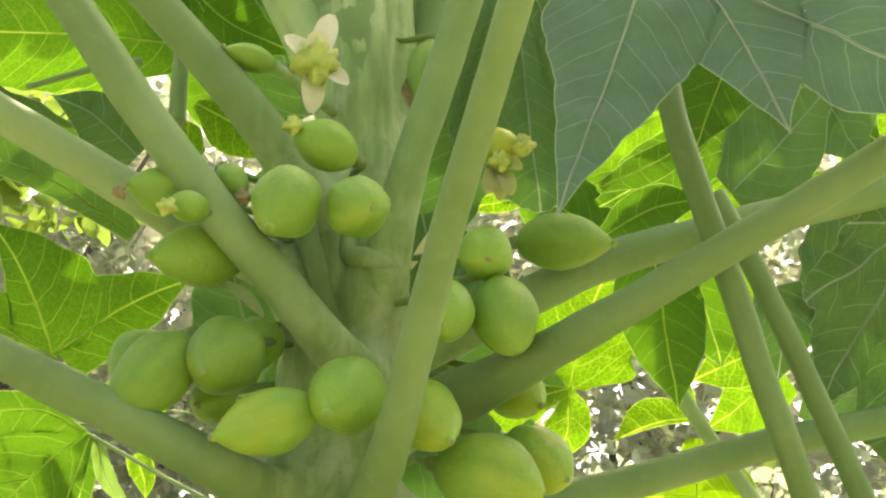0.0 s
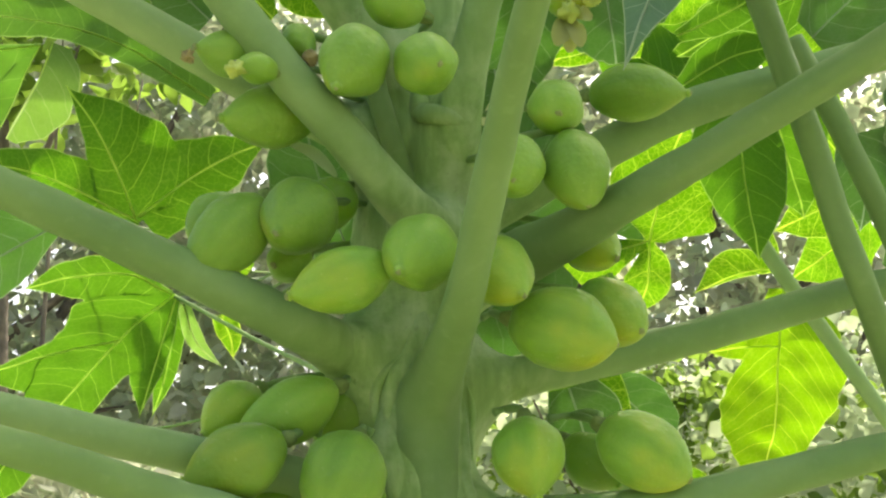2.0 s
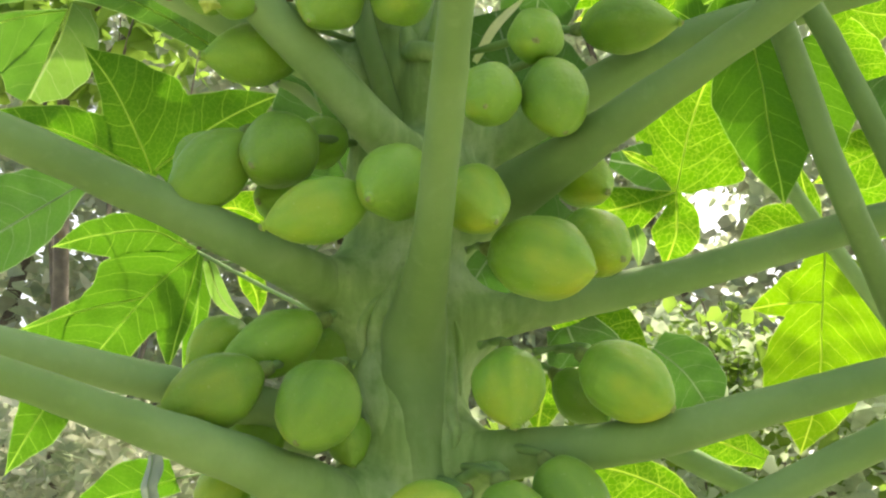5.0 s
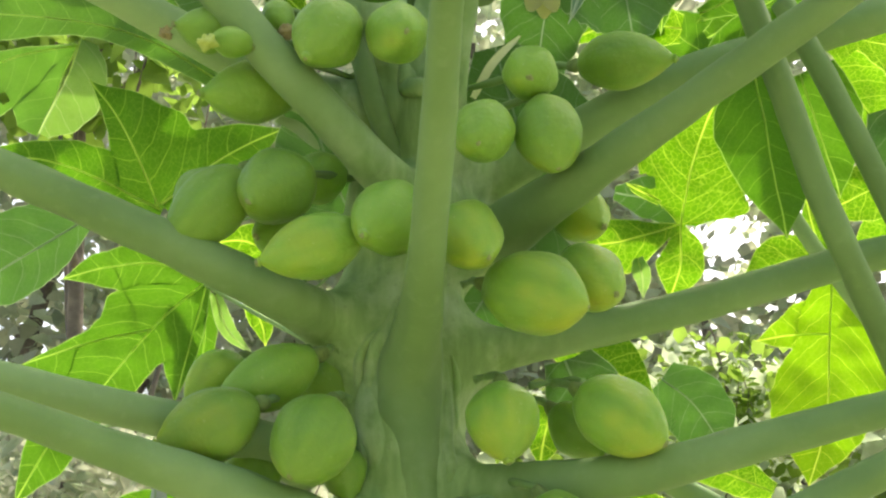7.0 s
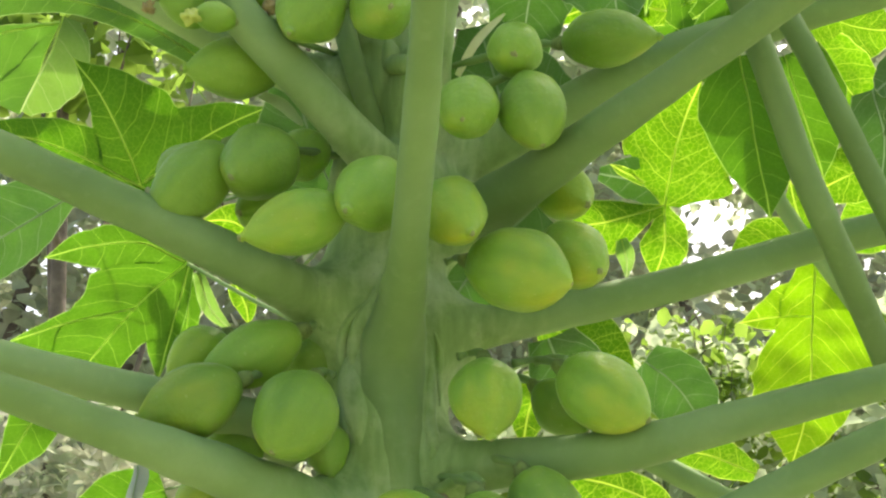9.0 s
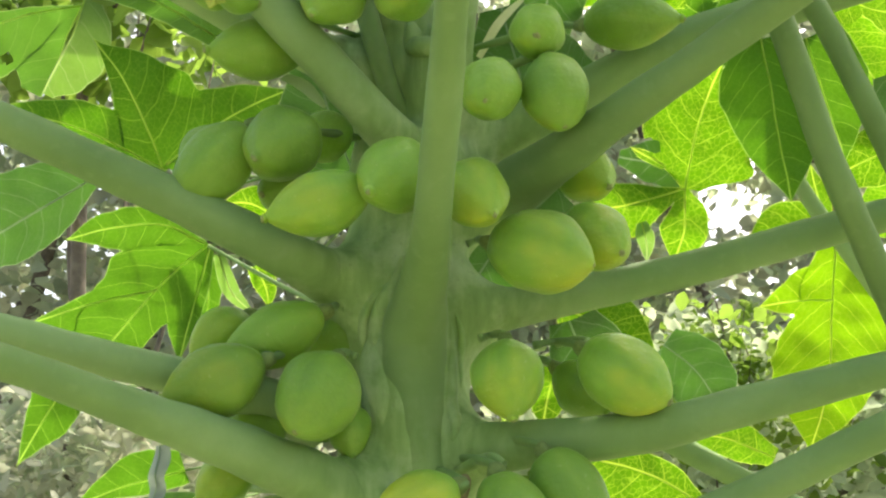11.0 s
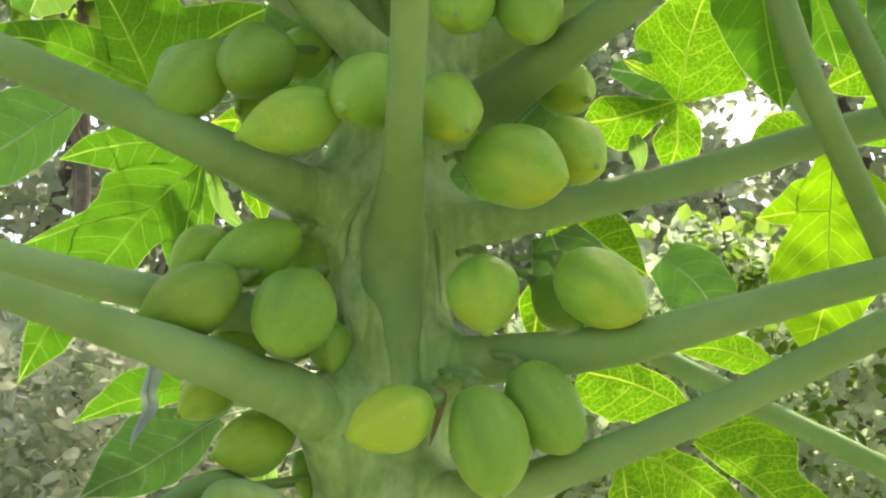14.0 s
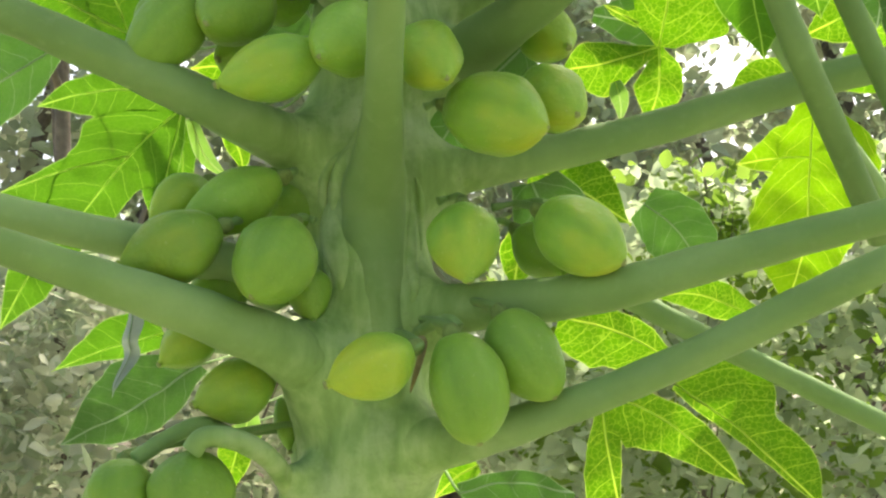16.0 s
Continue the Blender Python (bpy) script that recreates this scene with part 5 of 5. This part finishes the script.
blade((-0.030, 0.882, 0.471), [
    ([(-0.433, 0.620, 1.887), (-0.530, 0.631, 1.860), (-0.627, 0.646, 1.825)], [0.025, 0.026, 0.014, 0.000], [0.035, 0.051, 0.030, 0.000])
], seed=48.18)
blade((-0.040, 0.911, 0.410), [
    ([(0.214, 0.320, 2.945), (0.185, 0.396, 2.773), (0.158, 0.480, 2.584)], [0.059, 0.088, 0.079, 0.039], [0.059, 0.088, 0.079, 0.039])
], material=LEAF_DEEP_SHADE, seed=53.30, label="shaded blue-green leaf behind the stalks")
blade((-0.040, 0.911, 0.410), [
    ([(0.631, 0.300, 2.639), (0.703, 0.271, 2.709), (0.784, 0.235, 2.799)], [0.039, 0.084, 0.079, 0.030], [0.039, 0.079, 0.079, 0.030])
], material=LEAF_DEEP_SHADE, seed=48.91)
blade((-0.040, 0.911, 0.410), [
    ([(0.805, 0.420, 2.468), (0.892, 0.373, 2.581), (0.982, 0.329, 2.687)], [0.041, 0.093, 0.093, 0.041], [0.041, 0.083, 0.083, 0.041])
], material=LEAF_DEEP_SHADE, seed=49.64)
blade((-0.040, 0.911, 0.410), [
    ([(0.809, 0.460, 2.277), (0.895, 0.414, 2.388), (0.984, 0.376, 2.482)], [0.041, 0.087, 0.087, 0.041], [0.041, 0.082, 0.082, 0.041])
], material=LEAF_DEEP_SHADE, seed=50.37)
blade((-0.040, 0.911, 0.410), [
    ([(0.423, 0.360, 2.663), (0.512, 0.345, 2.705), (0.611, 0.324, 2.762)], [0.010, 0.026, 0.024, 0.000], [0.012, 0.030, 0.026, 0.000])
], seed=51.10)
blade((-0.040, 0.911, 0.410), [
    ([(0.430, 0.400, 2.586), (0.519, 0.381, 2.636), (0.610, 0.374, 2.661)], [0.015, 0.039, 0.039, 0.010], [0.015, 0.035, 0.035, 0.010])
], seed=51.83)

# flowers, shrivelled blossoms and dry sheaths
flower((-0.105, -0.150, 2.557), [(-0.081, -0.130, 2.650), (-0.142, -0.160, 2.595), (-0.102, -0.180, 2.593), (-0.063, -0.170, 2.524), (-0.107, -0.150, 2.491)], 0.0205, 0.0242, "open cream flower with a yellow heart")
remnant((-0.131, -0.190, 2.451), 0.0101, BLOSSOM, 4, "yellow shrivelled blossom on a young fruit")
remnant((-0.271, -0.240, 2.312), 0.0093, BLOSSOM, 5, "yellow shrivelled blossom on a young fruit")
remnant((-0.327, -0.210, 2.339), 0.0070, DRY, 6, "brown dried blossom at the end of a fruit")
remnant((-0.187, -0.190, 2.351), 0.0078, DRY, 7, "brown dried blossom at the end of a fruit")
remnant((0.148, -0.220, 2.430), 0.0109, BLOSSOM, 8, "yellow shrivelled blossom on a small fruit")
flower((0.119, -0.200, 2.410), [(0.102, -0.210, 2.367), (0.132, -0.210, 2.366), (0.148, -0.210, 2.405), (0.120, -0.200, 2.363)], 0.0164, 0.0110, "wilting yellowish flower under a small yellow fruit", PETAL_OLD)
flake([(0.041, -0.040, 2.621), (0.029, -0.050, 2.587), (0.038, -0.050, 2.556)], 0.0108, DRY, "curled brown sheath", 7.0)
flake([(-0.207, -0.090, 2.281), (-0.180, -0.100, 2.263), (-0.153, -0.100, 2.236)], 0.0122, LEAF_PALE, "pale green sheath at the foot of a stalk", 8.0)
flake([(0.040, 0.000, 2.350), (0.065, -0.030, 2.385), (0.101, -0.050, 2.416)], 0.0082, PETAL, "pale dry sheath at the foot of a stalk", 9.0)
flake([(0.015, -0.120, 1.784), (0.022, -0.130, 1.773), (0.007, -0.130, 1.720)], 0.0057, DRY, "thin brown shred hanging at a fruit stalk", 10.0)
ridge([(-0.064, -0.035, 2.031), (-0.073, -0.035, 2.018), (-0.088, -0.035, 1.999), (-0.100, -0.035, 1.979), (-0.106, -0.035, 1.958), (-0.108, -0.035, 1.936)], 0.0026, 0.40, PETIOLE_PALE)
ridge([(-0.096, -0.030, 1.928), (-0.095, -0.030, 1.896), (-0.091, -0.030, 1.869), (-0.089, -0.030, 1.842)], 0.0020, 0.40, PETIOLE_PALE)
ridge([(-0.111, -0.020, 1.905), (-0.111, -0.020, 1.879), (-0.102, -0.020, 1.854), (-0.093, -0.020, 1.841)], 0.0024, 0.40, PETIOLE_PALE)
ridge([(0.002, -0.020, 1.993), (0.016, -0.020, 1.962), (0.023, -0.020, 1.934), (0.025, -0.020, 1.904)], 0.0020, 0.40, PETIOLE_PALE)
ridge([(0.001, -0.030, 1.984), (0.002, -0.030, 1.938), (0.001, -0.030, 1.897), (-0.003, -0.030, 1.856), (-0.009, -0.030, 1.832)], 0.0036, 0.90, TRUNK)
ridge([(-0.088, -0.030, 1.977), (-0.082, -0.030, 1.924), (-0.075, -0.030, 1.879), (-0.069, -0.030, 1.835)], 0.0090, 1.70, TRUNK)
ridge([(-0.039, -0.060, 2.087), (-0.047, -0.060, 2.055), (-0.060, -0.060, 2.024), (-0.076, -0.060, 2.000), (-0.089, -0.060, 1.975), (-0.095, -0.060, 1.946)], 0.0070, 0.90, TRUNK)
ridge([(-0.127, 0.030, 1.718), (-0.133, 0.029, 1.676), (-0.125, 0.030, 1.629)], 0.0041)
ridge([(-0.050, -0.031, 2.377), (-0.040, -0.030, 2.338), (-0.018, -0.022, 2.311)], 0.0058)


# the crown above: leaves on stalks from the top of the trunk, which keep the sun off the fruit
for k, (x, y, z) in enumerate(((-0.10, 0.52, 3.52), (0.27, 0.55, 3.58), (0.62, 0.50, 3.50), (0.95, 0.44, 3.46),
                               (-0.02, 0.22, 3.60), (0.36, 0.26, 3.66), (0.74, 0.24, 3.58), (-0.42, 0.40, 3.50), (0.54, 0.44, 3.76))):
    end = Vector((x, y, z))
    out = Vector((x - TX, y - TY, 0))
    petiole([(axis_x(2.9), TY, 2.9), (TX + out.x * 0.5, TY + out.y * 0.5, 0.5 * (3.0 + z) + 0.1), tuple(end)], 0.014, 0.010)
    leaf(tuple(end), (out.x * 0.3, out.y * 0.3, 1), (out.x, out.y, 0),
         [(-140, 0.20, 0.34), (-95, 0.27, 0.34), (-48, 0.32, 0.34), (0, 0.34, 0.34), (48, 0.32, 0.34), (95, 0.27, 0.34), (140, 0.20, 0.34)], droop=0.5, seed=9.0 + k)


# thin stalks of the leaves further out
for ob in [o for o in tree.children if o.name.startswith("leaf_blade") and o.location.z < 3.35]:
    J = ob.location + Vector((TX, TY, 0))
    if J.y < -0.2:
        petiole([(axis_x(2.9), TY, 2.9), (J.x * 0.6, J.y * 0.6, 0.5 * (2.9 + J.z) + 0.25), tuple(J)], 0.012, 0.009)
    elif 0.08 < J.y < 1.0 and J.x < 0.1 and J.z < 2.5:
        z = min(2.85, J.z + 0.05)
        petiole([(axis_x(z), TY + 0.02, z), (TX + (J.x - TX) * 0.55, max(TY, J.y) + 0.22, 0.5 * (z + J.z) + 0.05), (J.x, J.y + 0.004, J.z)], 0.0036, 0.0021, flare=1.2)


# ---- background shrubs and woods ----
def foliage(name, parent, centre, size, count, leaf_len, materials, seed, cut=0.0, gaps=(), fine=False, slim=1.0):
    """Thousands of small folded leaves scattered through an uneven crown."""
    rng = random.Random(seed)
    for m, material in enumerate(materials):
        verts, faces = [], []
        made = 0
        while made < count // len(materials):
            p = Vector((rng.uniform(-1, 1), rng.uniform(-1, 1), rng.uniform(-1, 1)))
            w = Vector((p.x * size[0], p.y * size[1], p.z * size[2])) + Vector(centre)
            g = noise.noise(w * 1.5 + Vector((seed, 0, 0))) + 0.6 * noise.noise(w * 4.5)
            if p.length > 1.0 + 0.25 * g or g < cut:
                continue
            if any(math.hypot(w.x - gx, w.z - gz) < gr * (1 + 0.5 * g) for gx, gz, gr in gaps):
                continue
            made += 1
            L = leaf_len * rng.uniform(0.5, 1.5)
            W = slim * L * rng.uniform(0.28, 0.42)
            q = Euler((rng.uniform(-1.3, 1.3), rng.uniform(-1.3, 1.3), rng.uniform(0, 6.28))).to_matrix()
            b = len(verts)
            bend = rng.uniform(-0.2, 0.1) * L
            if fine:
                n = 12
                belly = rng.uniform(0.75, 1.35)
                fold = rng.uniform(0.05, 0.6)
                hook = rng.uniform(-0.25, 0.25) * L
                wide = W * rng.uniform(0.7, 1.5)
                for k in range(n):
                    t = 2 * k / n
                    u = t if t <= 1 else 2 - t
                    x = wide * math.sin(math.pi * u ** belly) ** 0.85 * (1 if t <= 1 else -1) * rng.uniform(0.72, 1.1) if 0 < u < 1 else 0.0
                    y = L * u
                    verts.append(w + q @ Vector((x + hook * u * u, y, fold * abs(x) + bend * u * u)))
                verts.append(w + q @ Vector((hook * 0.2, 0.45 * L, bend * 0.2)))
                faces += [(b + n, b + k, b + (k + 1) % n) for k in range(n)]
                continue
            for x, y, z in ((0, 0, 0), (W, 0.26 * L, 0.12 * L), (W * 0.62, 0.66 * L, 0.08 * L + bend * 0.5), (0, L, bend),
                            (-W * 0.62, 0.66 * L, 0.08 * L + bend * 0.5), (-W, 0.26 * L, 0.12 * L), (0, 0.45 * L, 0)):
                verts.append(w + q @ Vector((x, y, z)))
            faces += [(b + 6, b, b + 1), (b + 6, b + 1, b + 2), (b + 6, b + 2, b + 3), (b + 6, b + 3, b + 4), (b + 6, b + 4, b + 5), (b + 6, b + 5, b)]
        base = Vector(parent["place"])
        ob = link_mesh(name, [v - base for v in verts], faces, material, parent)
        ob["kind"] = "stuff"


def shrub(kind, label, foot, crown, size, count, leaf_len, materials, seed, stem=0.03, cut=-0.15, gaps=(), fine=False, slim=1.0):
    """A bush or tree behind: a forking stem and a loose crown."""
    root = tagged(new(kind), label, "shrub" if kind == "shrub" else "tree", group="background plants")
    root.location = foot
    root["place"] = tuple(foot)
    rng = random.Random(seed + 100)
    F, C = Vector(foot), Vector(crown)
    mid = F.lerp(C, 0.5) + Vector((rng.uniform(-.15, .15), rng.uniform(-.1, .1), 0))
    pts = spline([F - Vector((0, 0, 0.05)), mid, C], 8)
    v, f = tube_data(pts, [stem * (1.2 - 0.7 * i / (len(pts) - 1)) for i in range(len(pts))], 10, 0.2, seed)
    link_mesh("trunk", [q - F for q in v], f, BARK, root)
    for i in range(9):
        s = pts[rng.randrange(len(pts) // 2, len(pts))]
        d = Vector((rng.uniform(-1, 1) * size[0], rng.uniform(-1, 1) * size[1], rng.uniform(-0.6, 1) * size[2])) * 0.85
        lp = spline([s, s + d * 0.5 + Vector((0, 0, 0.08)), C + d], 6)
        v, f = tube_data(lp, [stem * 0.4 * (1.1 - k / len(lp)) for k in range(len(lp))], 6)
        link_mesh("limb", [q - F for q in v], f, BARK, root)
    foliage("crown", root, crown, size, count, leaf_len, materials, seed, cut, gaps, fine, slim)
    return root


shrub("shrub", "grey-green leafy shrub behind the papaya", (0.9, 1.7, 0), (0.85, 1.7, 1.95), (0.75, 0.5, 0.55), 8500, 0.038, [BUSH_GREY, BUSH_GREEN, BUSH_GREY, BUSH_GREY], 5, fine=True)
shrub("shrub", "withered shrub with pale dead leaves", (-0.9, 1.6, 0), (-0.85, 1.6, 1.75), (0.7, 0.45, 0.45), 9000, 0.046, [BUSH_DEAD, BUSH_GREY, BUSH_DEAD], 8, fine=True, slim=0.6)
shrub("shrub", "light green leafy shrub against the sky", (-1.0, 1.7, 0), (-0.98, 1.7, 3.23), (0.55, 0.4, 0.24), 800, 0.065, [BUSH_GREEN], 11, fine=True)
# far trees, their leaf colour lightened in place of haze
shrub("background_tree", "leafy tree in the wood behind, paled as if by haze", (-2.6, 6.0, 0), (-2.4, 6.0, 3.6), (2.6, 0.9, 3.2), 20000, 0.10, [BUSH_HAZED, BUSH_GREY], 21, 0.14, -0.5)
shrub("background_tree", "leafy tree in the wood behind, paled as if by haze", (2.4, 6.5, 0), (2.6, 6.5, 3.6), (2.6, 0.9, 3.2), 20000, 0.10, [BUSH_HAZED, BUSH_GREY], 22, 0.14, -0.5, gaps=((1.75, 4.35, 0.31), (1.7, 3.75, 0.12), (1.45, 3.35, 0.13)))
shrub("background_tree", "leafy tree in the wood behind, paled as if by haze", (0.2, 7.5, 0), (0.1, 7.5, 4.2), (2.4, 0.9, 3.6), 17000, 0.11, [BUSH_HAZED, BUSH_GREY], 23, 0.16, -0.5, gaps=((1.95, 4.75, 0.35), (1.9, 4.1, 0.14), (1.6, 3.6, 0.15)))
shrub("shrub", "thin vine with yellow-green leaves", (0.67, 1.5, 0), (0.67, 1.5, 2.28), (0.17, 0.12, 0.16), 260, 0.036, [BUSH_GREEN], 14, 0.008, -0.4, fine=True)
